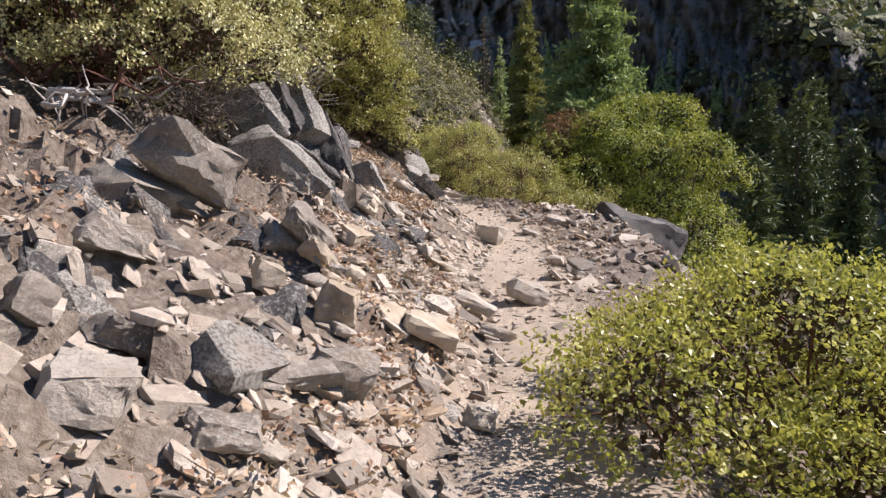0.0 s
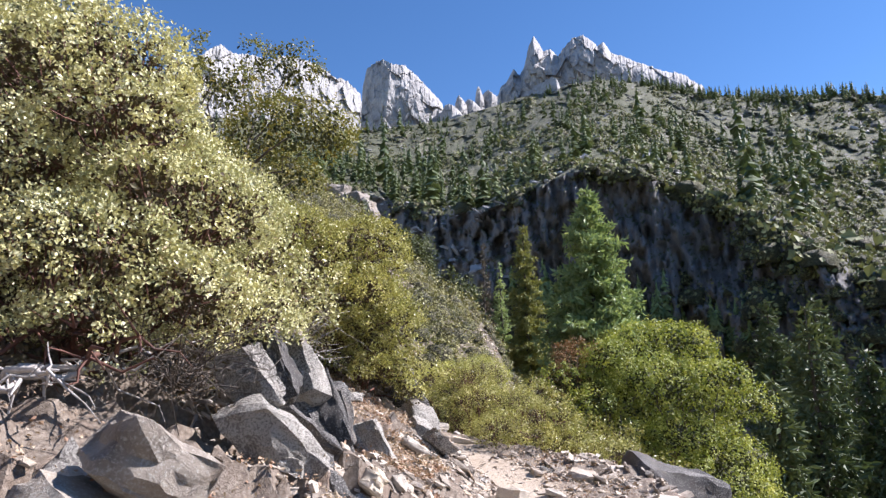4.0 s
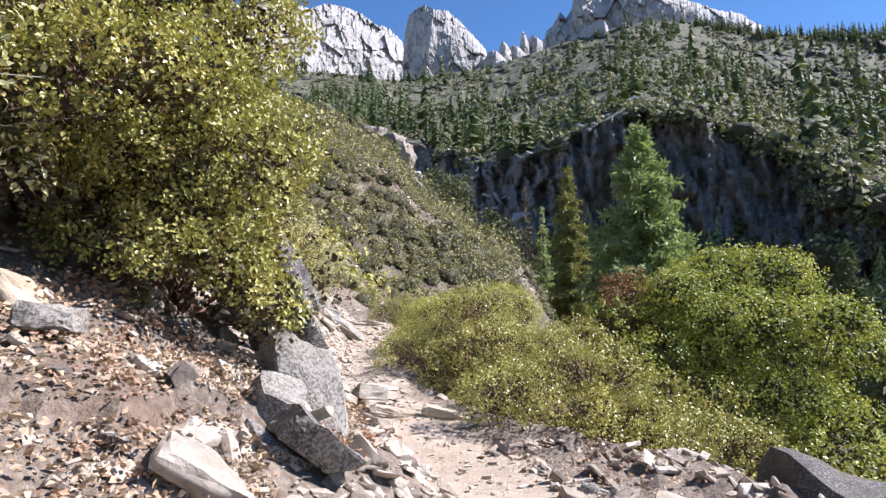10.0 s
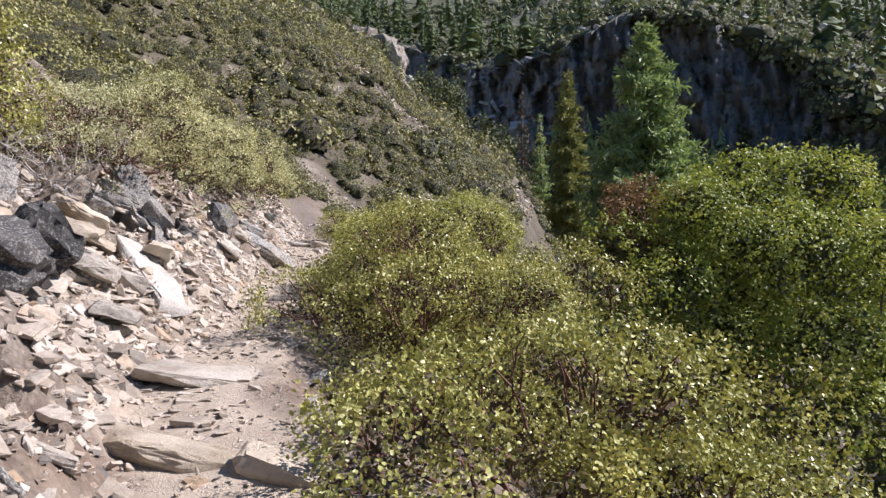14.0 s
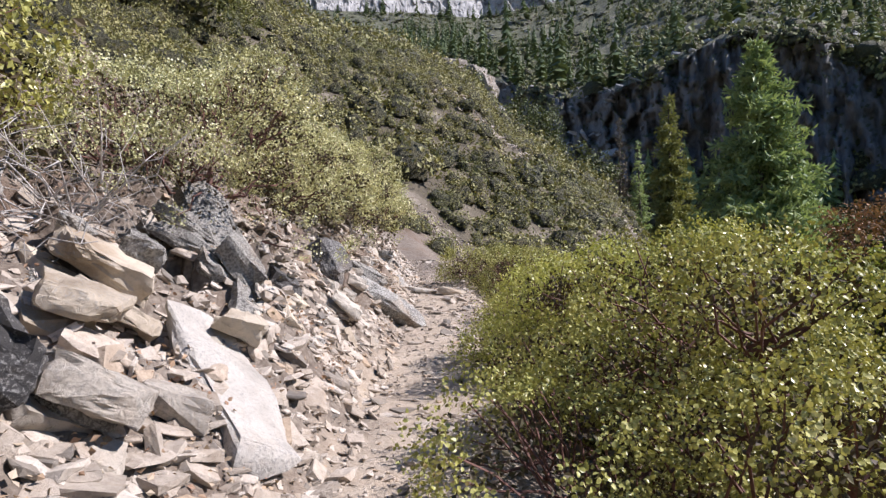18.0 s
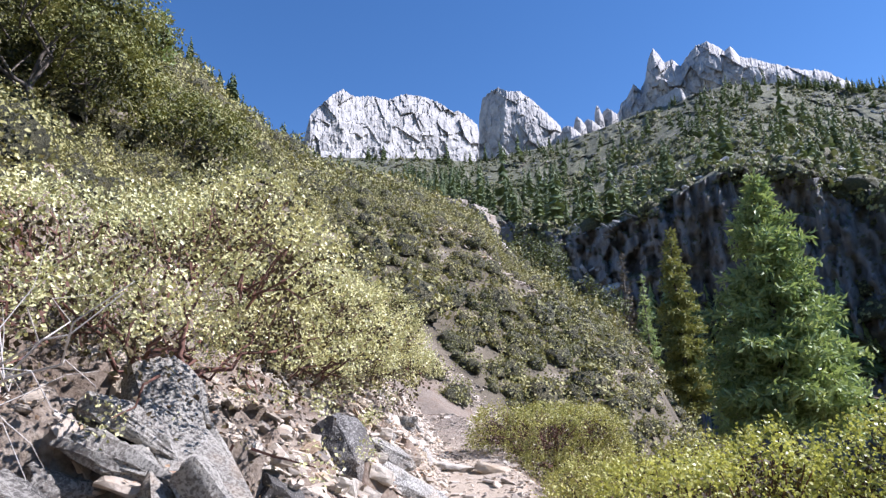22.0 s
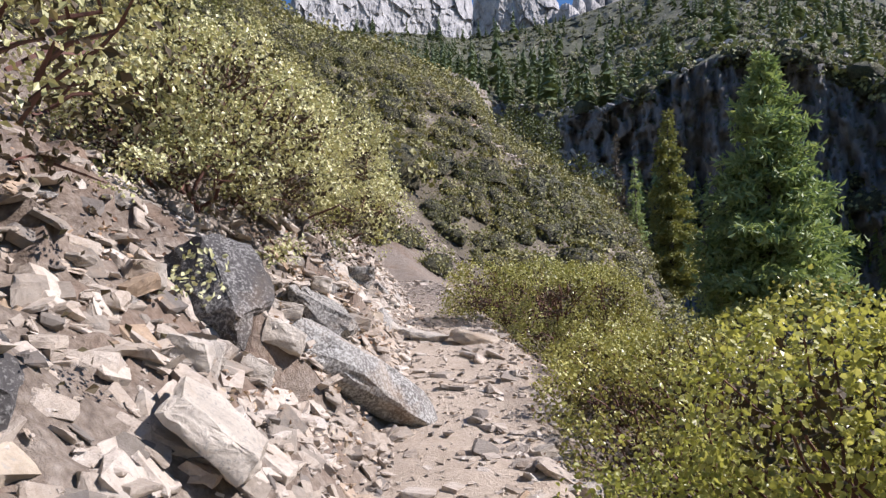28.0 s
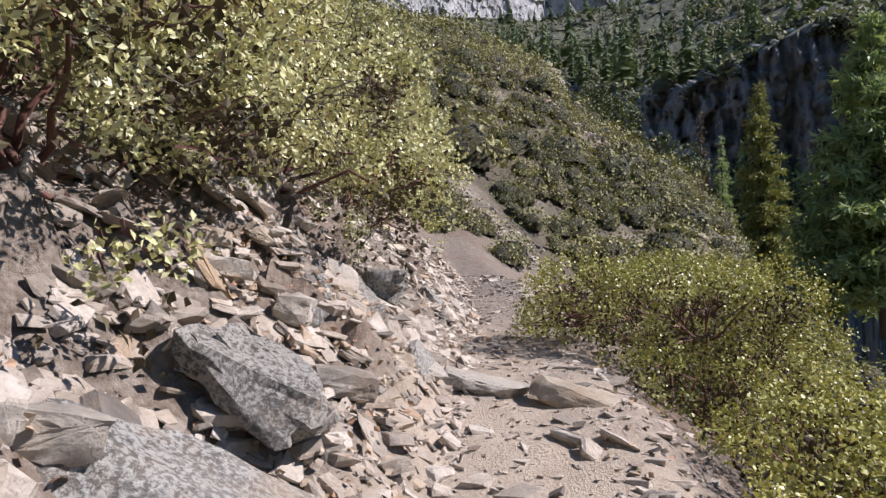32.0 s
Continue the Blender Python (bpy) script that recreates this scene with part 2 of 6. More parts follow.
LEAF_MANZ = leaf_material("manzanita_leaf", [(0.354, 0.236, 0.0944), (0.271, 0.266, 0.0708), (0.425, 0.407, 0.118), (0.566, 0.537, 0.189), (0.779, 0.732, 0.401)], 0.34, 0.36)
# manzanita leaf again, more translucent, with backlight put into its brighter yellow-green
LEAF_BACKLIT = leaf_material("backlit_manzanita_leaf", [(0.30, 0.25, 0.085), (0.33, 0.34, 0.09), (0.45, 0.455, 0.13), (0.56, 0.55, 0.20), (0.78, 0.75, 0.44)], 0.36, 0.75, 1.08)
LEAF_GREY = leaf_material("grey_manzanita_leaf", [(0.425, 0.3, 0.163), (0.425, 0.413, 0.188), (0.625, 0.6, 0.312), (0.8, 0.762, 0.463), (0.86, 0.86, 0.65)], 0.34, 0.30)
LEAF_OAK = leaf_material("oak_leaf", [(0.15, 0.188, 0.0375), (0.25, 0.294, 0.0562), (0.4, 0.431, 0.0938), (0.575, 0.537, 0.163)], 0.5, 0.58, 1.1, tuft=1.6)
LEAF_AUTUMN = leaf_material("autumn_leaf", [(0.12, 0.14, 0.035), (0.20, 0.21, 0.05), (0.30, 0.27, 0.06), (0.38, 0.25, 0.045)], 0.5, 0.4)
LEAF_RUST = leaf_material("rust_leaf", [(0.26, 0.12, 0.055), (0.36, 0.20, 0.10), (0.25, 0.17, 0.075)], 0.6, 0.3)
# inner leaves, much darker than the outer: crown shade put into their colour
INNER_SHADE_BROWN = leaf_material("inner_shade_brown", [(0.055, 0.035, 0.022), (0.09, 0.065, 0.032), (0.10, 0.095, 0.035)], 0.7, 0.1)
INNER_SHADE_GREEN = leaf_material("inner_shade_green", [(0.04, 0.045, 0.015), (0.07, 0.078, 0.024), (0.10, 0.10, 0.035)], 0.7, 0.15)
NEEDLE = leaf_material("needles", [(0.206, 0.284, 0.129), (0.31, 0.387, 0.172), (0.43, 0.482, 0.224)], 0.55, 0.55, 1.15, tuft=0.6)
NEEDLE_OLIVE = leaf_material("olive_needles", [(0.21, 0.225, 0.075), (0.31, 0.32, 0.11), (0.40, 0.375, 0.14)], 0.6, 0.4)
NEEDLE_DEAD = leaf_material("dry_needles", [(0.12, 0.10, 0.075), (0.19, 0.16, 0.12)], 0.8, 0.1)
LEAF_SCRUB = leaf_material("scrub_oak_leaf", [(0.12, 0.135, 0.035), (0.19, 0.205, 0.055), (0.28, 0.275, 0.085), (0.36, 0.32, 0.13)], 0.55, 0.3, tuft=1.2)
LEAF_LIVE_OAK = leaf_material("live_oak_leaf", [(0.075, 0.095, 0.03), (0.12, 0.145, 0.045), (0.19, 0.20, 0.07)], 0.55, 0.25, tuft=0.8)
CHAPARRAL = leaf_material("chaparral", [(0.168, 0.168, 0.06), (0.264, 0.252, 0.0936), (0.378, 0.348, 0.138), (0.516, 0.462, 0.228)], 0.6, 0.18, tuft=0.28)
FAR_BRUSH = leaf_material("far_brush", [(0.16, 0.175, 0.075), (0.235, 0.25, 0.105), (0.33, 0.32, 0.16)], 0.7, 0.2, tuft=0.12)
FAR_PINE = leaf_material("far_pine", [(0.075, 0.11, 0.05), (0.12, 0.16, 0.072), (0.18, 0.215, 0.10)], 0.6, 0.25, tuft=0.1)


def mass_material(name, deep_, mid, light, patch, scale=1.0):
    """Leafage of a shrub seen from afar: tufts in relief, the shade between them in the dark tones."""
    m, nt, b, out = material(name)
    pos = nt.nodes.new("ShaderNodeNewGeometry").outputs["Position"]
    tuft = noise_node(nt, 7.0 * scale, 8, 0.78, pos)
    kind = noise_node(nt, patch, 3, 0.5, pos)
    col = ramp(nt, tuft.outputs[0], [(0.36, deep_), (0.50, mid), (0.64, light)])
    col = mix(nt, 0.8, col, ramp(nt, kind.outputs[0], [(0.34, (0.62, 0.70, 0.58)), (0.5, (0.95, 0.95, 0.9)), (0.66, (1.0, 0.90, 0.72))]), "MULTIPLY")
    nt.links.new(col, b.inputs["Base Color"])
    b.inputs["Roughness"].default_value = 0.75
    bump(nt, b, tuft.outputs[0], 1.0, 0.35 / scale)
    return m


# hearts far darker than the leaves: shade inside each shrub put into the colour
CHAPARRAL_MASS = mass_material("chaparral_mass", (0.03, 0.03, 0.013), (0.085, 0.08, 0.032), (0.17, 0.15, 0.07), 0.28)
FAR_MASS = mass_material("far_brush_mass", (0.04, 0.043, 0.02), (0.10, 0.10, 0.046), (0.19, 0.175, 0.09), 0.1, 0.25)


def bark_material(name, a, bb, scale):
    m, nt, b, out = material(name)
    co = coords(nt)
    n = noise_node(nt, scale, 6, 0.7, co)
    nt.links.new(ramp(nt, n.outputs[0], [(0.3, a), (0.7, bb)]), b.inputs["Base Color"])
    b.inputs["Roughness"].default_value = 0.8
    bump(nt, b, n.outputs[0], 0.5, 0.02)
    return m


BARK_RED = bark_material("manzanita_bark", (0.06, 0.025, 0.018), (0.17, 0.075, 0.05), 9)
BARK = bark_material("grey_brown_bark", (0.05, 0.042, 0.035), (0.15, 0.125, 0.10), 6)
DEADWOOD = bark_material("bleached_wood", (0.30, 0.27, 0.24), (0.62, 0.58, 0.53), 14)


def mountain_material():
    m, nt, b, out = material("mountain_slope")
    geo = nt.nodes.new("ShaderNodeNewGeometry")
    co = geo.outputs["Position"]
    sep = nt.nodes.new("ShaderNodeSeparateXYZ")
    nt.links.new(geo.outputs["True Normal"], sep.inputs[0])
    n1 = noise_node(nt, 0.045, 8, 0.75, co)
    n2 = noise_node(nt, 0.22, 6, 0.7, co)
    stretch = nt.nodes.new("ShaderNodeMapping")
    stretch.inputs["Scale"].default_value = (0.07, 0.07, 0.02)
    nt.links.new(co, stretch.inputs[0])
    streak = noise_node(nt, 1.0, 7, 0.65, stretch.outputs[0])
    rock = mix(nt, 0.5, ramp(nt, streak.outputs[0], [(0.34, (0.10, 0.096, 0.096)), (0.56, (0.21, 0.20, 0.19)), (0.72, (0.40, 0.375, 0.35))]), ramp(nt, n2.outputs[0], [(0.35, (0.10, 0.098, 0.098)), (0.68, (0.42, 0.40, 0.385))]))
    brush = ramp(nt, n2.outputs[0], [(0.36, (0.075, 0.085, 0.04)), (0.52, (0.125, 0.13, 0.07)), (0.63, (0.19, 0.18, 0.115)), (0.72, (0.36, 0.335, 0.30))])
    add = nt.nodes.new("ShaderNodeMath"); add.operation = "MULTIPLY_ADD"
    add.inputs[1].default_value = 0.5
    nt.links.new(n1.outputs[0], add.inputs[0])
    nt.links.new(sep.outputs[2], add.inputs[2])
    steep = ramp(nt, add.outputs[0], [(0.80, (1, 1, 1)), (0.98, (0, 0, 0))])
    nt.links.new(mix(nt, 1.0, mix(nt, steep, brush, rock), (0.8, 0.8, 0.8), "MULTIPLY"), b.inputs["Base Color"])
    b.inputs["Roughness"].default_value = 0.95
    bump(nt, b, n2.outputs[0], 0.7, 2.0)
    return m


def granite_material():
    m, nt, b, out = material("granite_crag")
    co = nt.nodes.new("ShaderNodeNewGeometry").outputs["Position"]
    stretch = nt.nodes.new("ShaderNodeMapping")
    stretch.inputs["Scale"].default_value = (0.06, 0.06, 0.05)
    nt.links.new(co, stretch.inputs[0])
    s = noise_node(nt, 1.0, 8, 0.7, stretch.outputs[0])
    n = noise_node(nt, 0.05, 8, 0.7, co)
    col = mix(nt, 0.5, ramp(nt, s.outputs[0], [(0.34, (0.10, 0.10, 0.10)), (0.47, (0.32, 0.315, 0.30)), (0.64, (0.52, 0.505, 0.48))]), ramp(nt, n.outputs[0], [(0.35, (0.17, 0.17, 0.175)), (0.65, (0.48, 0.465, 0.45))]))
    nt.links.new(col, b.inputs["Base Color"])
    b.inputs["Roughness"].default_value = 0.9
    bump(nt, b, s.outputs[0], 0.5, 3.0)
    return m


GROUND, MOUNTAIN, GRANITE = ground_material(), mountain_material(), granite_material()

# ---- the lie of the land ----
TRAIL_Y = [-8, -3, 0, 4, 7.3, 8.2, 10.7, 13.3, 16.6, 19.7, 22, 26, 30, 40, 66]
TRAIL_Z = [-0.4, -0.1, 0.0, 0.05, 0.2, 0.32, 0.66, 0.95, 1.2, 1.5, 1.95, 2.25, 2.75, 3.9, 6.2]
TRAIL_XY = [-8, -2, 0, 2, 4, 5.3, 7, 8.5, 9.3, 10.9, 13, 15.7, 18.3, 21.5, 25.9, 30, 40, 66]
TRAIL_X = [-0.6, -0.1, 0.1, 0.5, 0.65, 0.6, 0.9, 0.8, 0.6, -0.1, -0.95, -1.35, -1.8, -2.3, -3.2, -4.3, -8.0, -12.0]


def trail_x(y):
    return np.interp(y, TRAIL_XY, TRAIL_X)


def trail_z(y):
    return np.interp(y, TRAIL_Y, TRAIL_Z)


PIVOT = (-1.0, 13.0, 2.5)


def facets(x, y, seed):
    """Broken flat faces: each cell of a jittered grid has its own height and tilt."""
    x, y = np.broadcast_arrays(np.asarray(x, float), np.asarray(y, float))
    fx, fy = np.floor(x), np.floor(y)
    best, out = np.full(x.shape, 9e9), np.zeros(x.shape)
    for a in (-1, 0, 1):
        for b in (-1, 0, 1):
            ix, iy = fx + a, fy + b
            zero = np.zeros_like(ix)
            cx, cy = ix + lattice(ix, iy, zero, seed), iy + lattice(ix, iy, zero, seed + 1)
            h = lattice(ix, iy, zero, seed + 2) - 0.5 + (lattice(ix, iy, zero, seed + 3) - 0.5) * 1.6 * (x - cx) + (lattice(ix, iy, zero, seed + 4) - 0.5) * 1.6 * (y - cy)
            d = (x - cx) ** 2 + (y - cy) ** 2
            out = np.where(d < best, h, out)
            best = np.minimum(best, d)
    return out

# left spur: azimuth, elevation of its crest and its distance
SPUR_AZ = [-180, -90, -60, -45, -32, -29, -22.5, -13.4, -7.5, -5.0, -1.0, 3.0, 6.0, 9.0, 14, 180]
SPUR_EL = [20, 36, 36, 33.5, 28.6, 26.4, 22.6, 19.6, 16.8, 13.0, 9.6, 6.5, 3.0, -4.0, -10, -10]
SPUR_R = [120, 110, 110, 110, 120, 130, 140, 150, 150, 140, 120, 100, 85, 80, 80, 80]


def height(x, y):
    """The ground's height: the trail bench across the slope, the spur ahead, the ravine to the right."""
    x, y = np.asarray(x, float), np.asarray(y, float)
    d = x - trail_x(y)
    zt = trail_z(np.clip(y, -8, 40))
    left = np.clip(-d - 0.42, 0, None)
    right = np.clip(d - np.interp(y, [3.5, 5.5, 9.2, 11.5, 13], [0.6, 1.7, 2.0, 1.0, 0.55]), 0, None)
    lumps = 0.5 * fbm(x * 0.7, y * 0.7, octaves=4, seed=3)
    grade = np.interp(y, [0, 5, 9, 15, 20, 26, 34], [0.36, 0.44, 0.60, 0.62, 0.74, 0.66, 0.6])
    bank = grade * left + 0.30 * (1 - np.exp(-left * 2.2)) + lumps * 0.38 * smoothstep(0, 1.5, left)
    drop = -(0.68 * np.minimum(right, 34) + 0.3 * smoothstep(0.5, 3, right)) + lumps * 0.3 * smoothstep(0, 1.5, right)
    bench = 0.04 * fbm(x * 2.1, y * 2.1, octaves=3, seed=9) + 0.015 * fbm(x * 9, y * 9, octaves=2, seed=12)
    u, v = x * 0.8 + y * 0.6, y * 0.8 - x * 0.6
    rocky = smoothstep(0.05, 0.6, left) * (0.35 + 0.65 * smoothstep(-0.25, 0.15, fbm(x * 0.5, y * 0.45, octaves=2, seed=17))) * smoothstep(-14, -9, d) * np.interp(y, [5.2, 6.2, 9.4, 10.4], [1.0, 0.35, 0.35, 1.0])
    bank = bank + rocky * (0.30 * facets(u * 1.1, v * 2.0, 301) + 0.13 * facets(u * 3.1, v * 4.6, 311) + 0.05 * facets(u * 8, v * 10, 321))
    ledge = smoothstep(0.6, 1.2, np.abs(d)) * smoothstep(4, 6, y) * (1 - smoothstep(10, 12, y)) * (d > 0)
    bench = bench + ledge * 0.09 * facets(u * 3.1, v * 4.6, 331)
    near = zt + np.where(d < 0, bank, drop) + bench
    px, py = x - PIVOT[0], y - PIVOT[1]
    r = np.hypot(px, py) + 1e-6
    az = np.degrees(np.arctan2(px, py))
    el = np.interp(az, SPUR_AZ, SPUR_EL)
    rs = np.interp(az, SPUR_AZ, SPUR_R)
    crest = PIVOT[2] + rs * np.tan(np.radians(el))
    k = np.clip(r / rs, 0, 1.0)
    rise = PIVOT[2] + (crest - PIVOT[2]) * k ** 1.12
    fall = crest - (r - rs) * 0.5
    far = np.where(r < rs, rise, fall) + 6.0 * fbm(x * 0.035, y * 0.035, octaves=5, seed=21) * smoothstep(20, 80, r)
    far = np.maximum(far, -34 + 9 * fbm(x * 0.03, y * 0.03, seed=5) + 0.05 * np.clip(r - 150, 0, 600))
    w = smoothstep(18, 48, r)
    return near * (1 - w) + far * w


def axis(fine0, fine1, step, limit, grow=1.07):
    mid = list(np.arange(fine0, fine1 + 1e-6, step))
    up, s = [], step
    while (up[-1] if up else fine1) < limit:
        s *= grow
        up.append((up[-1] if up else fine1) + s)
    down, s = [], step
    while (down[-1] if down else fine0) > -limit:
        s *= grow
        down.append((down[-1] if down else fine0) - s)
    return np.array(down[::-1] + mid + up)


def grid_faces(nx, ny):
    i = np.arange(nx * ny).reshape(ny, nx)
    return np.stack([i[:-1, :-1], i[:-1, 1:], i[1:, 1:], i[1:, :-1]], -1).reshape(-1, 4)


gx, gy = axis(-4.2, 1.2, 0.065, 4000, 1.1), axis(-2.0, 27.0, 0.085, 4000, 1.1)
GX, GY = np.meshgrid(gx, gy)
GZ = height(GX, GY)
ground_mesh = mesh_np("ground", np.stack([GX, GY, GZ], -1).reshape(-1, 3), grid_faces(len(gx), len(gy)), True)
dd = GX - trail_x(GY)
edge = 0.35 * fbm(GX * 1.7, GY * 1.7, octaves=3, seed=31)
trail_mask = (1 - smoothstep(0.30, 0.75, np.abs(dd - 0.05) + edge)) * smoothstep(-30, -20, -GY)
for key, values in (("trail", trail_mask), ("wild", smoothstep(7, 16, np.hypot(GX + 1, np.clip(GY - 30, 0, None) + np.clip(-dd - 1, 0, None) * 1.2 + np.clip(dd - 2.4, 0, None) * 2.5)))):
    at = ground_mesh.attributes.new(key, "FLOAT", "POINT")
    at.data.foreach_set("value", values.astype(np.float32).ravel())
ground_mesh.set_sharp_from_angle(angle=radians(28))
ground = tagged(place("ground", ground_mesh, GROUND), "dusty tan trail bench and gravelly hillside", "ground", kind="structure")

# ---- far mountain: azimuth, then cliff foot, cliff top, slope and ridge ----
M_AZ = [-40, -22, -12, -7, -3, 1.5, 5, 8.7, 12.9, 15.5, 19.5, 25.4, 30.5, 34.5, 40, 48.8, 60, 80, 110, 150]
M_RC = [420, 400, 380, 345, 300, 255, 222, 208, 202, 200, 202, 200, 180, 160, 155, 150, 150, 150, 150, 150]
M_E0 = [2, 2, 2, 2, 3, 4, 4, 3, 2, 1, 0, -1, -2, -3, -4, -5, -6, -8, -8, -8]
M_E1 = [16, 17, 17.5, 17.5, 16.3, 15.2, 15.6, 17.0, 18.6, 18.8, 17.8, 14.4, 11.5, 8, 5, 3, 2, 0, 0, 0]
M_E2 = [22, 22.5, 22.5, 22.0, 22.5, 23.0, 23.8, 24.6, 25.2, 25.3, 24.4, 22.5, 21.5, 20.8, 19.0, 15.8, 12, 8, 6, 5]
M_RR = [900, 900, 900, 900, 880, 860, 850, 840, 830, 820, 780, 700, 640, 600, 560, 500, 460, 420, 400, 400]


def mountain(az, s):
    """A place on the far mountain: s from 0 (foot) to 1 (cliff top, at 0.35) to the ridge at 0.9, then down behind."""
    rc, rr = np.interp(az, M_AZ, M_RC), np.interp(az, M_AZ, M_RR)
    e0, e1, e2 = (np.interp(az, M_AZ, e) for e in (M_E0, M_E1, M_E2))
    k1, k2, k3 = np.clip(s / 0.35, 0, 1), np.clip((s - 0.35) / 0.55, 0, 1), np.clip((s - 0.9) / 0.1, 0, 1)
    a = np.radians(az)
    cliffy = smoothstep(6, 12, e1)
    r = rc * (0.97 + 0.10 * k1 * (1 - cliffy) + 0.05 * k1) + (rr - rc) * k2 ** 1.35 + 300 * k3
    el = e0 + (e1 - e0) * k1 + (e2 - e1) * k2
    n = fbm(az * 0.35, s * 7, octaves=5, seed=41)
    ledge = facets(az * 0.7, s * 17, 47) + 0.5 * facets(az * 1.9, s * 48, 57)
    face = smoothstep(0.02, 0.08, s) * (1 - smoothstep(0.36, 0.42, s))
    joint = facets(az * 1.3 + s * 7, s * 9.0, 67) + 0.6 * facets(az * 3.4 - s * 9, s * 20.0, 68)
    r = r * (1 + 0.06 * n + 0.028 * ledge + 0.03 * face * joint)
    z = PIVOT[2] + r * np.tan(np.radians(el + 0.5 * n * smoothstep(0.3, 0.5, s) * (1 - smoothstep(0.8, 0.9, s)))) - 250 * k3
    foot = np.clip(-s / 0.05, 0, 1)
    r, z = r * (1 - 0.25 * foot), z - 45 * foot
    return np.stack([PIVOT[0] + r * np.sin(a), PIVOT[1] + r * np.cos(a), z], -1)


maz = np.concatenate([np.arange(-40, 52, 0.2), np.arange(52, 150, 1.5)])
ms = np.concatenate([np.linspace(-0.05, -0.005, 8), np.linspace(0, 0.35, 60), np.linspace(0.36, 0.9, 125), np.linspace(0.91, 1.0, 8)])
MA, MS = np.meshgrid(maz, ms)
tagged(place("mountain_slope", mesh_np("mountain_slope", mountain(MA, MS).reshape(-1, 3), grid_faces(len(maz), len(ms)), True), MOUNTAIN), "far wooded mountainside with a dark granite cliff", "mountain", kind="structure")


def el0(base, top, up):
    return base + (top - base) * up


def crag(name, label, outline, base_el, dist, depth, seed, keel=None):
    """A granite crag: an outline of azimuth and elevation, given body by pillars and clefts."""
    az = np.linspace(outline[0][0], outline[-1][0], max(60, int((outline[-1][0] - outline[0][0]) * 18)))
    top = np.interp(az, [p[0] for p in outline], [p[1] for p in outline])
    top = top + 0.22 * np.abs(fbm(az * 4.5, 0.0, octaves=4, seed=seed)) - 0.1
    v = np.concatenate([np.linspace(0, 1, max(60, int((top.max() - np.min(base_el if np.isscalar(base_el) else [p[1] for p in base_el])) * 13))), 1 + np.linspace(0.1, 1, 10)])
    A, V = np.meshgrid(az, v)
    T = np.broadcast_to(top, A.shape)
    base = np.broadcast_to(np.full(len(az), base_el) if np.isscalar(base_el) else np.interp(az, [p[0] for p in base_el], [p[1] for p in base_el]), A.shape)
    up = np.clip(V, 0, 1)
    back = np.clip(V - 1, 0, 1)
    col = 0.3 * np.abs(fbm(A * 0.9, el0(base, T, up) * 0.5, octaves=6, seed=seed + 3)) * 2 + 0.5 * fbm(A * 2.4, el0(base, T, up) * 1.0, octaves=5, seed=seed + 5) - 0.3
    rough = el0(base, T, up)
    r = dist + depth * (0.10 * up + 0.35 * up ** 6 + back) - depth * 0.03 * col - 1.9 * fbm(A * 5.0, rough * 3.2, octaves=5, seed=seed + 11)
    r = r - depth * 0.09 * facets(A * 0.7 + rough * 0.25, rough * 0.55, seed) - depth * 0.045 * facets(A * 1.7 - rough * 0.3, rough * 1.3, seed + 9) - depth * 0.012 * facets(A * 4.0, rough * 3.4, seed + 19)
    if keel is None:
        r = r - depth * 0.25 * np.sin((A - az[0]) / (az[-1] - az[0]) * math.pi)
    else:  # a corner turned to the viewer: how steeply each side falls back from it
        off = np.radians(A - keel[0] - 0.12 * (rough - 25)) * dist
        r = r + np.where(off < 0, -off * keel[1], off * keel[2])
    el = base + (T - base) * up
    z = PIVOT[2] + r * np.tan(np.radians(el)) - back * dist * 0.12
    a = np.radians(A)
    co = np.stack([PIVOT[0] + r * np.sin(a), PIVOT[1] + r * np.cos(a), z], -1)
    span = az[-1] - az[0]
    if span < 3:
        return tagged(place(name, mesh_np(name, co.reshape(-1, 3), grid_faces(len(az), len(v))), GRANITE), label, "rock crag")
    foot = co[0, len(az) // 2]
    root = empty(name, pose(*foot), label, "rock crag")
    marks = np.linspace(0, len(az) - 1, int(span / 2.4) + 2).astype(int)
    for a0, a1 in zip(marks[:-1], marks[1:]):
        strip = co[:, a0:a1 + 1] - foot
        place("buttress", mesh_np("buttress", strip.reshape(-1, 3), grid_faces(strip.shape[1], len(v))), GRANITE, root)
    return root


crag("granite_crag", "pale broad granite crag above far pines", [(-22.5, 22.6), (-21.6, 26.0), (-19.6, 27.7), (-18.7, 28.1), (-17.6, 27.5), (-16.1, 27.6), (-14.6, 27.3), (-13, 27.8), (-11.4, 27.6), (-10, 27.1), (-8.6, 26.3), (-7.6, 26.1), (-6.4, 25.1), (-6.0, 23)], 11.0, 1250, 160, 51, (-23, 0.2, 1.0))
crag("granite_dome", "steep grey granite dome with a shaded flank", [(-6.4, 22.5), (-6.2, 25.6), (-5.8, 27.2), (-5.2, 27.6), (-4.3, 28.0), (-3.4, 27.6), (-2.3, 27.5), (-1.2, 26.7), (-0.1, 25.6), (1.1, 24.4), (1.5, 22.5)], 19.5, 1000, 90, 61, (-3.9, 1.5, 0.3))
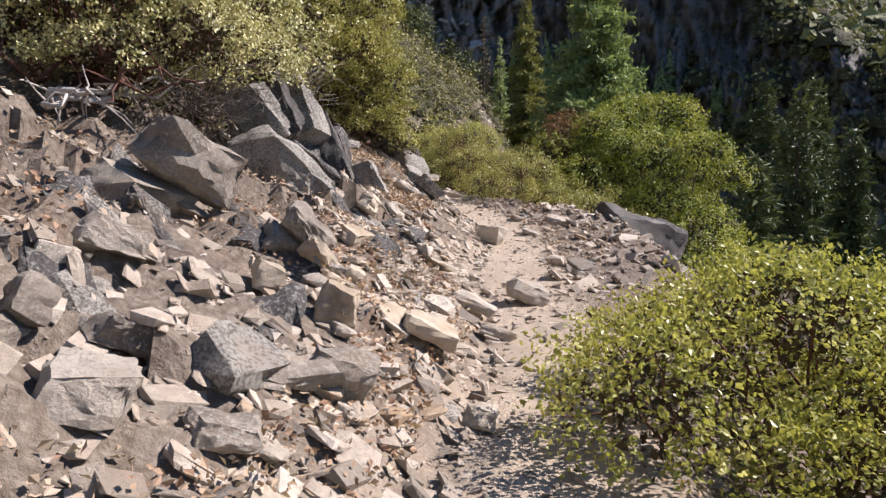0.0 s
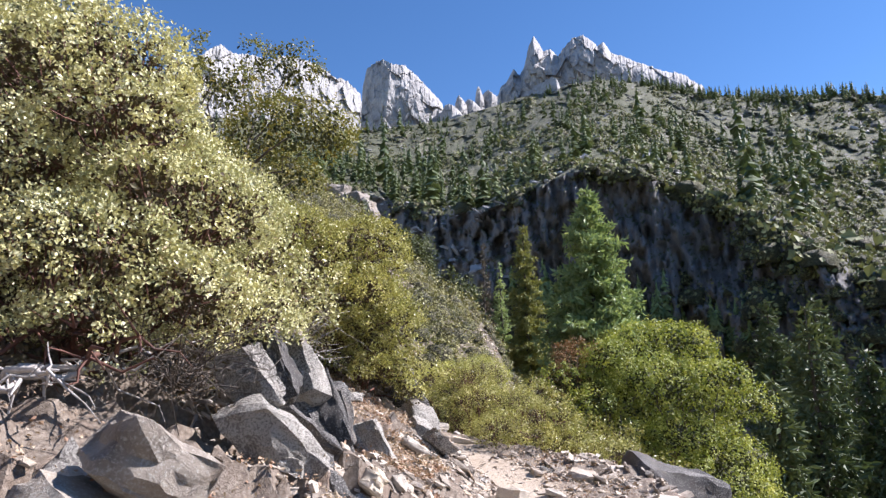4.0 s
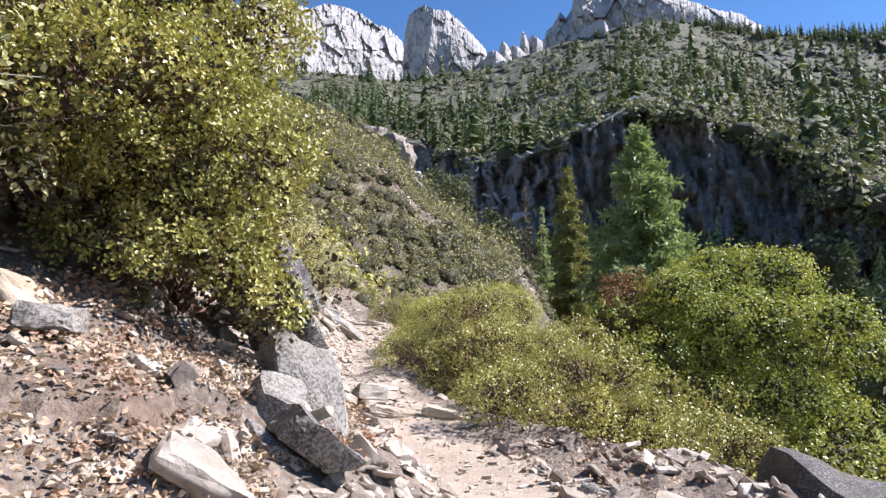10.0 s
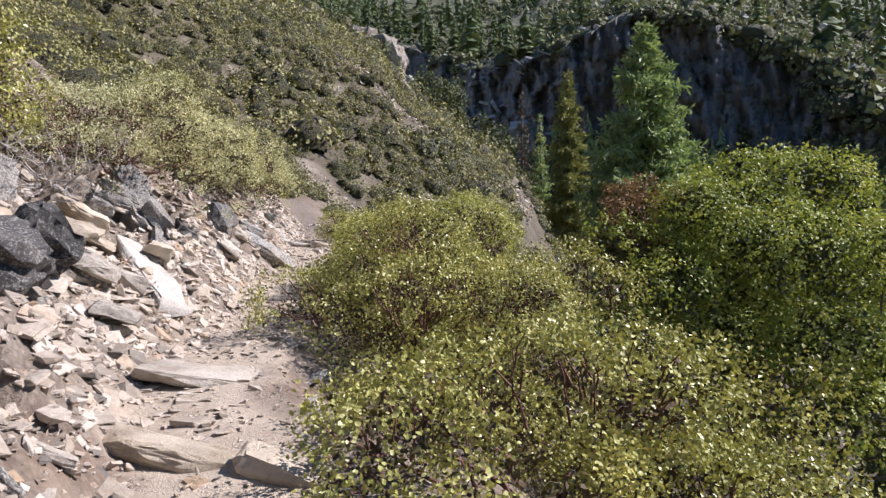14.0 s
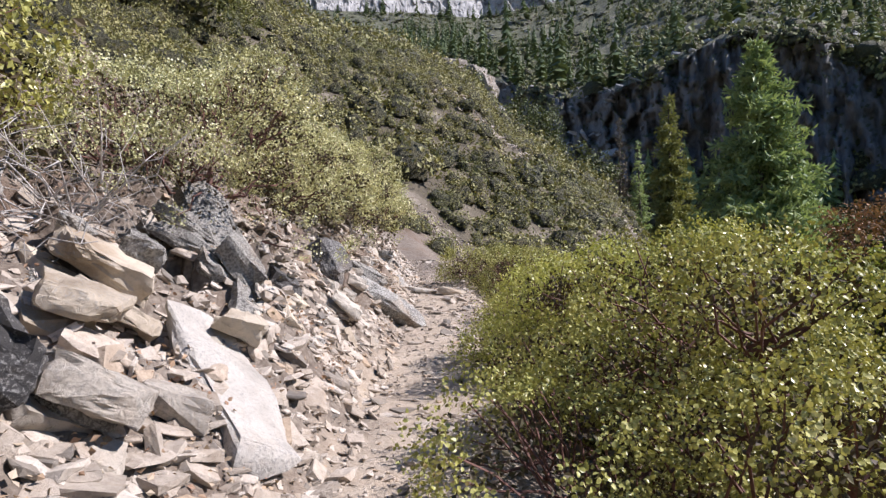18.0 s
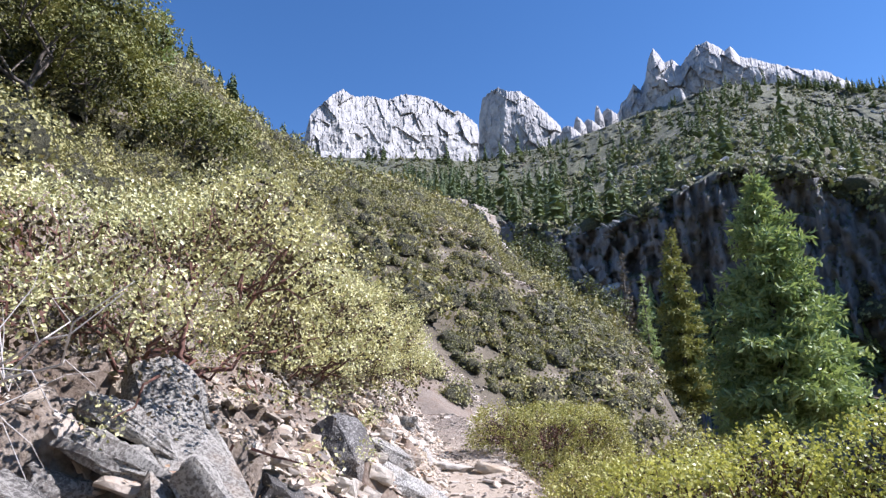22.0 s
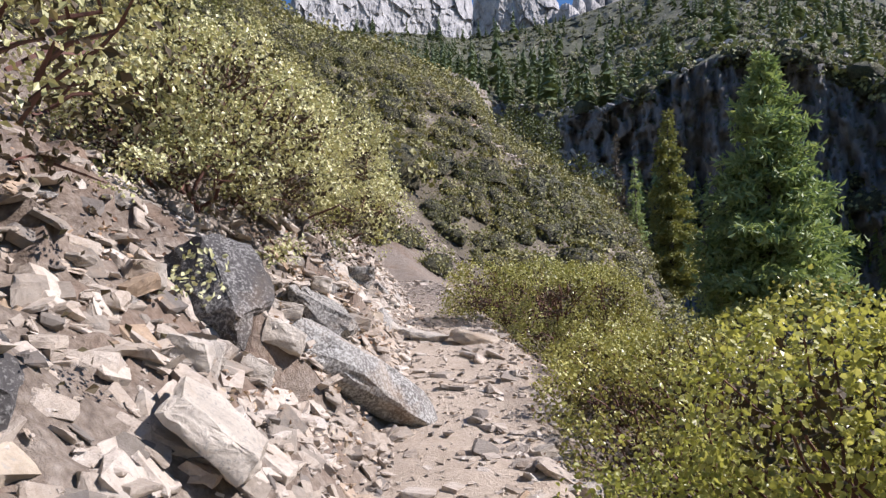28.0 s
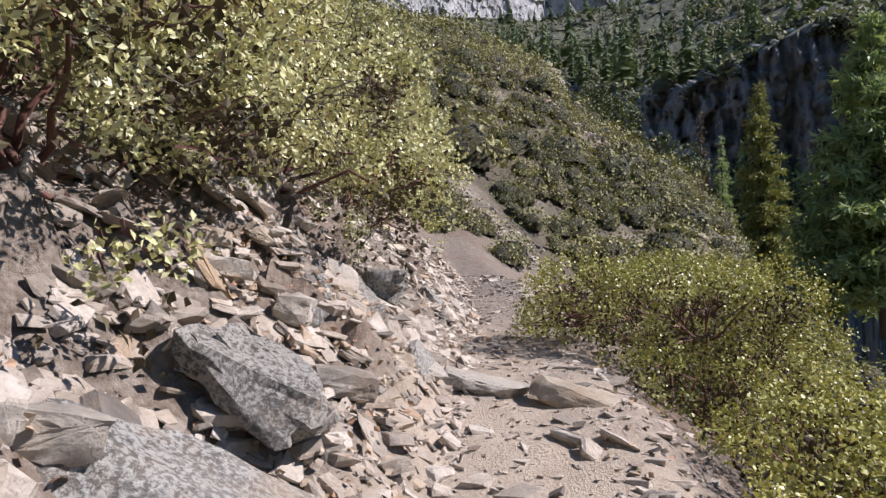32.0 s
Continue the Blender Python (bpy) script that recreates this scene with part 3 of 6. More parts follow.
for a0, a1, top in ((0.9, 2.9, 24.7), (2.2, 3.4, 25.3), (2.9, 4.7, 25.0), (4.1, 5.0, 25.9), (4.5, 6.5, 25.6), (5.8, 7.3, 25.3)):
    crag("granite_spire", "small pale granite spire", [(a0 - 0.2, 22.9), (a0 + 0.1, top - 1.0), (a0 * 0.75 + a1 * 0.25, top - 0.45), (a0 * 0.6 + a1 * 0.4, top - 0.3), (a0 * 0.4 + a1 * 0.6, top - 0.5), (a1 - 0.1, top - 1.1), (a1 + 0.2, 22.9)], 22.0, 975 + 20 * a0, 45, int(a0 * 10) + 70, (a0 * 0.4 + a1 * 0.6, 1.2, 0.4))
crag("granite_peak", "jagged grey granite peak with a tall spire", [(6.2, 24.6), (6.5, 25.4), (7.1, 25.9), (7.8, 26.9), (8.3, 26.3), (8.8, 27.0), (9.3, 28.6), (9.8, 29.3), (10.2, 28.8), (10.6, 28.0), (11.2, 28.2), (11.9, 27.5), (12.6, 28.2), (13.3, 28.8), (14.2, 28.9), (15.0, 28.4), (15.5, 27.9), (16.0, 28.2), (16.6, 27.2), (17.5, 26.9), (18.6, 26.3), (20.9, 25.2), (22.4, 24.7), (24, 23.4)], [(6, 23.4), (10, 24), (15, 24.6), (24, 22.4)], 870, 130, 81, (24, 0.32, 0.2))
crag("granite_block", "dark shaded granite block below the peak", [(8.9, 23.2), (9.1, 24.9), (9.7, 25.5), (10.6, 25.7), (11.3, 26.0), (11.8, 25.7), (12.1, 24.6), (12.2, 23.2)], 22.4, 800, 30, 91, (11.7, 1.6, 0.4))


# ---- leaves, stems and plants ----
def kites(centre, out, size, width, seed, lie=0.0, rounded=False, stray=0.32):
    """One leaf at each centre: along out, or lying across it (lie = 1), with scatter; kite-shaped or oval."""
    g = np.random.default_rng(seed)
    n = len(centre)
    any_ = g.normal(0, 1, (n, 3))
    face = np.asarray(out, float) / (np.linalg.norm(out, axis=1, keepdims=True) + 1e-9) + g.normal(0, stray, (n, 3))
    ax = (out + g.normal(0, 0.55, (n, 3))) * (1 - lie) + np.cross(face, any_) * lie
    ax /= np.linalg.norm(ax, axis=1, keepdims=True) + 1e-9
    side = np.cross(ax, any_) * (1 - lie) + np.cross(face, ax) * lie
    side /= np.linalg.norm(side, axis=1, keepdims=True) + 1e-9
    s = (np.asarray(size) * g.uniform(0.7, 1.25, n))[:, None]
    fold = np.cross(ax, side) * s * 0.12
    w = side * s * width
    if rounded:
        a, b = centre + ax * s * 0.25, centre + ax * s * 0.68
        ring = [centre, a + w * 0.85 + fold, b + w + fold, centre + ax * s, b - w + fold, a - w * 0.85 + fold]
    else:
        mid = centre + ax * s * 0.52
        ring = [centre, mid + w + fold, centre + ax * s, mid - w + fold]
    k = len(ring)
    return np.stack(ring, 1).reshape(-1, 3), np.arange(n * k).reshape(-1, k)


def tube(points, radii, sides=5):
    points = np.asarray(points, float)
    n = len(points)
    t = np.gradient(points, axis=0)
    t /= np.linalg.norm(t, axis=1, keepdims=True) + 1e-9
    ref = np.array([0.3, 0.9, 0.2])
    a = np.cross(t, ref)
    a /= np.linalg.norm(a, axis=1, keepdims=True) + 1e-9
    b = np.cross(t, a)
    ang = np.arange(sides) * 2 * math.pi / sides
    ring = a[:, None] * np.cos(ang)[None, :, None] + b[:, None] * np.sin(ang)[None, :, None]
    v = points[:, None] + ring * np.asarray(radii)[:, None, None]
    i = np.arange(n * sides).reshape(n, sides)
    f = np.stack([i[:-1], np.roll(i[:-1], -1, 1), np.roll(i[1:], -1, 1), i[1:]], -1).reshape(-1, 4)
    return v.reshape(-1, 3), f


def joined(pieces):
    vs, fs, base = [], [], 0
    for v, f in pieces:
        vs.append(v)
        fs.append(f + base)
        base += len(v)
    return np.concatenate(vs), np.concatenate(fs)


def bend(a, b, g, wob, n=5):
    t = np.linspace(0, 1, n)[:, None]
    p = np.asarray(a) * (1 - t) + np.asarray(b) * t
    p[1:-1] += g.normal(0, wob, (n - 2, 3))
    return p


def thin(points, gap):
    """Indices of points that keep a gap between them."""
    taken, cell = [], collections.defaultdict(list)
    key = np.floor(points / gap).astype(int)
    for k in range(len(points)):
        i, j, l = key[k]
        near = [m for a in (-1, 0, 1) for b in (-1, 0, 1) for c in (-1, 0, 1) for m in cell.get((i + a, j + b, l + c), ())]
        if near and ((points[near] - points[k]) ** 2).sum(1).min() < gap * gap:
            continue
        cell[i, j, l].append(k)
        taken.append(k)
    return np.array(taken)


def sprays(lobes, gap, g, many=5.0, under=-0.35):
    """Places of leafy twig ends on the outside of overlapping lobes, and the way each one points."""
    L = np.array(lobes, float)
    area = L[:, 3] * L[:, 4] * 7
    ps, os = [], []
    for (cx, cy, cz, rx, ry, rz), a in zip(L, area):
        n = int(many * a / gap ** 2) + 6
        d = g.normal(0, 1, (n, 3))
        d /= np.linalg.norm(d, axis=1, keepdims=True)
        d = d[d[:, 2] > under]
        p = np.array([cx, cy, cz]) + d * [rx, ry, rz] * g.uniform(0.86, 1.08, (len(d), 1))
        o = d / [rx, ry, rz]
        ps.append(p)
        os.append(o / np.linalg.norm(o, axis=1, keepdims=True))
    p, o = np.concatenate(ps), np.concatenate(os)
    deep = np.full(len(p), 9.0)
    for l in L:
        deep = np.minimum(deep, (((p - l[:3]) / l[3:]) ** 2).sum(1))
    k = np.nonzero(deep > 0.62)[0]
    g.shuffle(k)
    p, o = p[k], o[k]
    k = thin(p, gap)
    return p[k], o[k]


def leafage(c, o, leaf, reach, per, width, seed, g, inner=10, rounded=False, lie=0.68):
    """Dense tufts of leaves at the twig ends, and larger shaded leaves behind them."""
    n = len(c)
    off = g.normal(0, 1, (n * per, 3))
    off /= np.linalg.norm(off, axis=1, keepdims=True)
    oo = np.repeat(o, per, 0)
    off += oo * 0.55
    r = np.repeat(g.uniform(0.72, 1.25, (n, 1)), per, 0) * reach
    centre = np.repeat(c, per, 0) + off * r * g.uniform(0.45, 1.0, (n * per, 1))
    way = off * 0.7 + oo * 0.4 + [0, 0, 0.35]
    outer = kites(centre, way, np.full(n * per, leaf), width, seed + 1, lie, rounded)
    back = np.repeat(c, inner, 0) - np.repeat(o, inner, 0) * g.uniform(0.9, 2.8, (n * inner, 1)) * reach + g.normal(0, 0.75 * reach, (n * inner, 3))
    return outer, kites(back, np.repeat(o, inner, 0) + g.normal(0, 0.8, back.shape), np.full(len(back), leaf * 1.6), width, seed + 2, lie)


def bush(name, label, base, lobes, leaf, reach, per, leafmat, barkmat, seed, width=0.34, category="bush", group="", stems=13, bare=0.0, rounded=False, full=False, hang=False):
    """A shrub: stems fan from the base to leafy twig ends on the outside of its lobes."""
    g = np.random.default_rng(seed)
    base = np.asarray(base, float)
    root = empty(name, pose(*base), label, category, group)
    c, o = sprays(lobes, reach * 1.22, g)
    k = (c[:, 2] > height(c[:, 0], c[:, 1]) + 0.05) & (0.75 * vnoise(c[:, 0] * 2.2, c[:, 1] * 2.2, c[:, 2] * 2.2, seed) + 0.6 * vnoise(c[:, 0] * 5.2, c[:, 1] * 5.2, c[:, 2] * 5.2, seed + 3) > (-0.44 if full else -0.27) + bare)
    low = (c[:, 2] - base[2]) / (max(l[2] + l[5] for l in lobes) - base[2])
    k &= hang | (low > (0.15 if full else 0.12)) | (g.uniform(0, 1, len(c)) < (0.16 if full else 0.4))
    c, o = c[k], o[k]
    outer, inner = leafage(c, o, leaf, reach, per, width, seed, g, 14 if full else 10, rounded)
    place("foliage", mesh_np("foliage", outer[0] - base, outer[1]), leafmat, root)
    place("inner_foliage", mesh_np("inner_foliage", inner[0] - base, inner[1]), INNER_SHADE_BROWN, root, label="inner leaves in brown-green tones darkened to stand for the crown's shade")
    ends = c[g.choice(len(c), min(stems, len(c)), replace=False)]
    size = max(l[3] for l in lobes) * 2.2
    for e in ends:
        p = bend(base + g.normal(0, 0.06 * size, 3) * [1, 1, 0], base * 0.2 + e * 0.8, g, 0.05 * size, 7)
        r0 = 0.019 * size ** 0.7
        place("stem", mesh_np("stem", *[a if k else a - base for k, a in enumerate(tube(p, np.linspace(r0, r0 * 0.35, len(p)), 6))], True), barkmat, root)
    twigs = []
    for k in g.choice(len(c), int(len(c) * 0.55), replace=False):
        e = c[k]
        m = ends[np.argmin(((ends - e) ** 2).sum(1))]
        a = e - o[k] * g.uniform(0.2, 0.5) * size * 0.45 + (base * 0.3 + m * 0.7 - e) * 0.35
        twigs.append(tube(bend(a, e, g, 0.025 * size, 4), np.linspace(0.008, 0.0035, 4) * size ** 0.5, 3))
    v, f = joined(twigs)
    tagged(place("twig", mesh_np("twig", v - base, f), barkmat, root), kind="stuff")
    return root


def gz(x, y):
    return float(height(np.array([x]), np.array([y]))[0])


def dome(x, y, z, rx, ry, h, n, g, lift=0.0, follow=True):
    """Small leafy lobes spread over a rounded crown, down to the ground at its rim."""
    out, mean = [], (rx * ry * h) ** (1 / 3)
    for k in range(n):
        up = 1 - (k + 0.5) / n * 1.12
        a = k * 2.39996 + g.uniform(-0.25, 0.25)
        flat = math.sqrt(max(0.0, 1 - min(1.0, abs(up)) ** 2))
        d = g.uniform(0.62, 0.96)
        px, py = x + math.cos(a) * flat * rx * d, y + math.sin(a) * flat * ry * d
        r = mean * g.uniform(0.17, 0.36)
        floor = gz(px, py) if follow else z
        foot = z + (min(z, max(floor, z - 1.3)) - z) * flat if lift == 0 else z
        pz = max(foot + (z + h - foot) * (0.16 + 0.84 * max(up, -0.1)) * d + h * 0.04, max(floor, z - 1.3) + r * 0.6) + lift * (1 - up) * 0.5
        out.append((px, py, min(pz, z + h - r * 0.55), r * g.uniform(0.9, 1.25), r * g.uniform(0.9, 1.25), r * g.uniform(0.6, 0.85)))
    return out


def manzanita(x, y, top, rx, ry, seed, leafmat=None, leaf=0.050, label="olive-green manzanita bush beside the trail", lift=0.0, bare=0.0, lobes=38, near=False, full=False):
    """A rounded shrub rooted on the slope at x, y, whose crown reaches up to the height top."""
    g = np.random.default_rng(seed)
    z = gz(x, y)
    h = top - z
    ls = dome(x, y, z, rx, ry, h, lobes, g, lift)
    lf = leaf * ((0.62 if full else 0.50) if near else 0.95)
    return bush("manzanita_bush", label, (x, y, z - 0.05), ls, lf, (0.115 if full else 0.10) if near else 0.16, (84 if full else 60) if near else 40, leafmat or LEAF_MANZ, BARK_RED, seed, group="manzanita bushes along the trail", bare=bare, rounded=near and not full, full=full)


# downhill side of the trail
manzanita(1.9, 1.2, 0.66, 1.25, 1.25, 101, LEAF_BACKLIT, near=True, bare=-0.25, lobes=48, label="bright yellow-green manzanita bush beside the trail", full=True)
manzanita(1.35, 11.5, 1.32, 1.05, 1.15, 102, near=True)
manzanita(2.5, 11.15, 0.92, 1.0, 1.1, 122, near=True)
manzanita(3.3, 10.6, 0.55, 0.8, 0.9, 123)
manzanita(0.55, 15.1, 2.22, 1.5, 1.45, 103, near=True)
manzanita(-0.08, 17.6, 2.40, 0.95, 1.2, 104, LEAF_BACKLIT, near=True, bare=-0.12, label="bright yellow-green manzanita bush beside the trail")
manzanita(0.75, 17.4, 2.38, 1.0, 1.1, 124, LEAF_BACKLIT, near=True, bare=-0.12, label="bright yellow-green manzanita bush beside the trail")
manzanita(-1.25, 25.0, 2.75, 1.15, 2.2, 105, near=True)
manzanita(-0.85, 21.9, 2.0, 0.7, 0.9, 120, near=True)
manzanita(-0.35, 20.2, 2.4, 0.9, 1.2, 106, near=True)
manzanita(3.2, 13.6, 0.9, 1.2, 1.2, 107)
manzanita(2.6, 16.8, 1.7, 1.3, 1.3, 108)
# uphill side
manzanita(-2.35, 8.7, 4.5, 1.75, 1.5, 111, near=True, leaf=0.058, bare=-0.12, label="tall overhanging manzanita bush on the bank", full=True)
manzanita(-1.38, 8.55, 3.2, 0.62, 0.62, 121, near=True, label="low bough of manzanita hanging over the rocky bank", full=True)
g = np.random.default_rng(125)
bush("manzanita_bough", "leafy manzanita bough hanging over the leaning slab", (-1.45, 8.5, 2.35), [(-1.32 + 0.125 * k + g.normal(0, 0.06), 8.36 - 0.03 * k + g.normal(0, 0.1), 2.62 - 0.19 * k + g.normal(0, 0.05), 0.24 - 0.02 * k, 0.24, 0.2 - 0.012 * k) for k in range(6)], 0.031, 0.10, 84, LEAF_MANZ, BARK_RED, 125, group="manzanita bushes along the trail", stems=5, bare=-0.2, full=True, hang=True)
manzanita(-2.95, 6.8, 4.0, 1.2, 1.2, 119, LEAF_GREY, label="pale-leaved manzanita bush high on the bank", lift=0.2, full=True)
manzanita(-3.15, 4.3, 4.65, 1.3, 1.35, 112, LEAF_GREY, near=True, label="pale-leaved manzanita with dense dead twigs on the bank", leaf=0.055, full=True)
manzanita(-3.5, 16.75, 4.1, 1.2, 1.35, 113, LEAF_GREY, near=True, label="pale-leaved manzanita bush on the rocky bank", leaf=0.038, full=True)
manzanita(-4.4, 14.2, 4.6, 1.2, 1.4, 114)
manzanita(-4.2, 22.2, 4.55, 1.2, 1.5, 115, LEAF_GREY, near=True, label="pale-leaved manzanita bush on the rocky bank", full=True)
manzanita(-4.0, 20.25, 4.2, 1.0, 1.05, 116, LEAF_GREY, near=True, full=True)
manzanita(-5.35, 26.4, 4.6, 1.1, 1.3, 117)
manzanita(-6.5, 29.5, 5.2, 1.2, 1.4, 118)


def broadleaf(name, label, x, y, top, r, seed, leafmat, trunk_h=0.35, leaf=0.10, lobes=12, ground_z=None, open_=-0.38):
    """A broad tree: a tapered trunk that forks into limbs, and a lobed crown."""
    g = np.random.default_rng(seed)
    z = gz(x, y) if ground_z is None else ground_z
    h = top - z
    root = empty(name, pose(x, y, z), label, "tree")
    ball_h = h * (1 - trunk_h)
    ls = [np.array(l) for l in dome(x, y, top - ball_h, r, r, ball_h, int(lobes * 1.9), g, 0.0, False)]
    fork = np.array([x, y, z + h * trunk_h * 0.8])
    p = bend((x, y, z - 0.3), fork, g, 0.04 * h * 0.2)
    r0 = 0.022 * h
    place("trunk", mesh_np("trunk", *[a if k else a - (x, y, z) for k, a in enumerate(tube(p, np.linspace(r0, r0 * 0.7, len(p)), 8))], True), BARK, root)
    for k, lobe in enumerate(ls):
        c = lobe[:3]
        p = bend(fork, c, g, 0.03 * h)
        if k % 3:
            p = bend(fork * 0.5 + c * 0.5, c, g, 0.02 * h)
        place("limb", mesh_np("limb", *[q if i else q - (x, y, z) for i, q in enumerate(tube(p, np.linspace(r0 * (0.2 if k % 3 else 0.5), r0 * 0.08, len(p)), 6))], True), BARK, root)
    c, o = sprays(ls, leaf * 3.2, g, 4.0)
    q = c * 0.085 / leaf
    keep = 0.7 * vnoise(q[:, 0], q[:, 1], q[:, 2], seed) + 0.5 * vnoise(q[:, 0] * 2.6, q[:, 1] * 2.6, q[:, 2] * 2.6, seed + 1) > open_
    outer, inner = leafage(c[keep], o[keep], leaf, leaf * 2.6, 38, 0.36, seed, g, 7, False, 0.85)
    place("crown", mesh_np("crown", outer[0] - (x, y, z), outer[1]), leafmat, root)
    place("inner_crown", mesh_np("inner_crown", inner[0] - (x, y, z), inner[1]), INNER_SHADE_GREEN, root, label="inner leaves in dark tones that stand for the crown's shade")
    return root


broadleaf("oak_tree", "broad round-crowned green oak below the trail", 8.0, 23.2, 4.35, 2.9, 201, LEAF_OAK, 0.18, 0.085, 15)
broadleaf("oak_tree", "lower spreading green oak below the trail", 5.2, 22.4, 3.1, 2.0, 204, LEAF_OAK, 0.2, 0.08, 11)
broadleaf("oak_tree", "open-crowned oak with yellowing leaves on the bank", -4.7, 11.9, 8.9, 2.5, 202, LEAF_AUTUMN, 0.45, 0.06, 10, open_=-0.02)
broadleaf("maple_tree", "small rust-coloured autumn tree", 4.7, 23.5, 3.55, 0.9, 203, LEAF_RUST, 0.62, 0.06)
for ax, ar, el, rad, seed, mat in ((-44, 30, 36.0, 4.2, 211, LEAF_SCRUB), (-40, 34, 33.0, 3.2, 212, LEAF_SCRUB), (-32.5, 36, 26.0, 3.3, 219, LEAF_SCRUB), (-30, 44, 23.5, 3.2, 213, LEAF_SCRUB), (-9.5, 92, 17.8, 5.4, 214, LEAF_LIVE_OAK), (-2.8, 80, 14.8, 5.0, 215, LEAF_LIVE_OAK), (-13.5, 105, 19.4, 4.6, 216, LEAF_LIVE_OAK), (1.5, 72, 11.0, 3.6, 217, LEAF_LIVE_OAK), (-17.5, 70, 19.3, 4.2, 218, LEAF_LIVE_OAK), (-23, 62, 21.5, 3.6, 220, LEAF_SCRUB), (-6.5, 60, 12.0, 2.6, 221, LEAF_LIVE_OAK)):
    tx, ty = PIVOT[0] + ar * math.sin(radians(ax)), PIVOT[1] + ar * math.cos(radians(ax))
    broadleaf("oak_tree", "round dark green oak on the hillside", tx, ty, PIVOT[2] + ar * math.tan(radians(el)), rad, seed, mat, 0.2, 0.075 + 0.0025 * ar, 9, ground_z=min(gz(tx, ty), PIVOT[2] + ar * math.tan(radians(el)) - rad * 1.3))


def conifer(name, label, x, y, base, top, r, seed, leafmat, rows=34, dense=1.0, bare=0.12):
    """A fir: a tapered trunk, whorls of drooping boughs, flat needle sprays."""
    g = np.random.default_rng(seed)
    h = top - base
    root = empty(name, pose(x, y, base), label, "tree", "conifers in the ravine")
    p = np.array([[0, 0, -0.5], [0.02 * h * g.normal(0, 0.3), 0, h * 0.5], [0, 0, h]])
    place("trunk", mesh_np("trunk", *tube(p, [h * 0.014, h * 0.009, 0.02], 7), True), BARK, root)
    boughs, cen, out, siz = [], [], [], []
    for k in range(rows):
        f = bare + (1 - bare) * (k + g.uniform(0, 0.8)) / rows
        length = r * (1 - f) ** 0.8 * g.uniform(0.75, 1.15) * (0.6 + 0.4 * min(1, (f - bare) * 5 + 0.3)) + 0.15
        m = max(4, int(9 * (1 - f * 0.5)))
        for j in range(m):
            a = g.uniform(0, 2 * math.pi)
            ln = length * g.uniform(0.65, 1.1)
            s = np.array([0, 0, f * h])
            e = s + np.array([math.cos(a) * ln, math.sin(a) * ln, -ln * g.uniform(0.05, 0.35) + (0.25 * ln if f > 0.7 else 0)])
            boughs.append(tube(np.array([s, (s + e) / 2 + [0, 0, 0.05 * ln], e]), [0.05, 0.03, 0.01], 3))
            n = max(4, int(ln * 11 * dense))
            t = g.uniform(0.15, 1.0, n)[:, None]
            q = s + (e - s) * t + g.normal(0, 0.06 * ln + 0.08, (n, 3)) * [1, 1, 0.6]
            cen.append(q)
            side = np.cross((e - s) / ln, [0, 0, 1]) * g.choice([-1, 1], n)[:, None]
            out.append((e - s) / ln * 0.8 + side * 0.7 + [0, 0, -0.2])
            siz.append(np.full(n, 0.30 + 0.035 * r))
    v, f = joined(boughs)
    tagged(place("bough", mesh_np("bough", v, f), BARK, root), kind="stuff")
    c, o = np.concatenate(cen), np.concatenate(out)
    v, f = kites(c, o, np.concatenate(siz) * 1.5, 0.17, seed, 0.5)
    place("crown", mesh_np("crown", v, f), leafmat, root)
    return root


def at_dir(az, r):
    return PIVOT[0] + r * math.sin(radians(az)), PIVOT[1] + r * math.cos(radians(az))


def conifer_at(az, r, el0, el1, rad, seed, mat, label, **kw):
    x, y = at_dir(az, r)
    return conifer("fir_tree", label, x, y, PIVOT[2] + r * math.tan(radians(el0)), PIVOT[2] + r * math.tan(radians(el1)), rad, seed, mat, **kw)


conifer_at(16.0, 82, -3.0, 18.3, 10.5, 301, NEEDLE, "tall green fir standing in the ravine", rows=50, dense=1.5)
conifer_at(9.2, 100, -1.5, 15.0, 5.2, 302, NEEDLE_OLIVE, "slender olive-green conifer in the ravine", rows=46, dense=1.7)
conifer_at(5.2, 105, -1.0, 13.5, 2.8, 303, NEEDLE_DEAD, "half-dead grey conifer with bare lower trunk", rows=28, dense=0.7, bare=0.3)
conifer_at(6.6, 112, -1.0, 11.5, 3.2, 308, NEEDLE, "small dark conifer in the ravine", rows=30)
conifer_at(-34.5, 62, 24, 32.5, 2.2, 311, NEEDLE, "lone thin pine on the hillside ridge", rows=16, dense=0.8, bare=0.25)
# lower firs take the darker pine colour in place of the ravine's shade
for tx, ty, top, rad, seed in ((19.6, 34.8, 5.6, 2.6, 304), (15.2, 30.4, 1.8, 2.3, 305), (24.5, 38.0, 3.4, 2.6, 306), (27.0, 47.0, 7.5, 3.0, 307), (30.0, 60.0, 9.0, 3.4, 309), (20.0, 27.0, 0.5, 2.2, 310)):
    conifer("fir_tree", "fir on the slope below the trail, needles darkened to stand for ravine shade", tx, ty, gz(tx, ty), top, rad, seed, FAR_PINE, rows=32, dense=1.5)

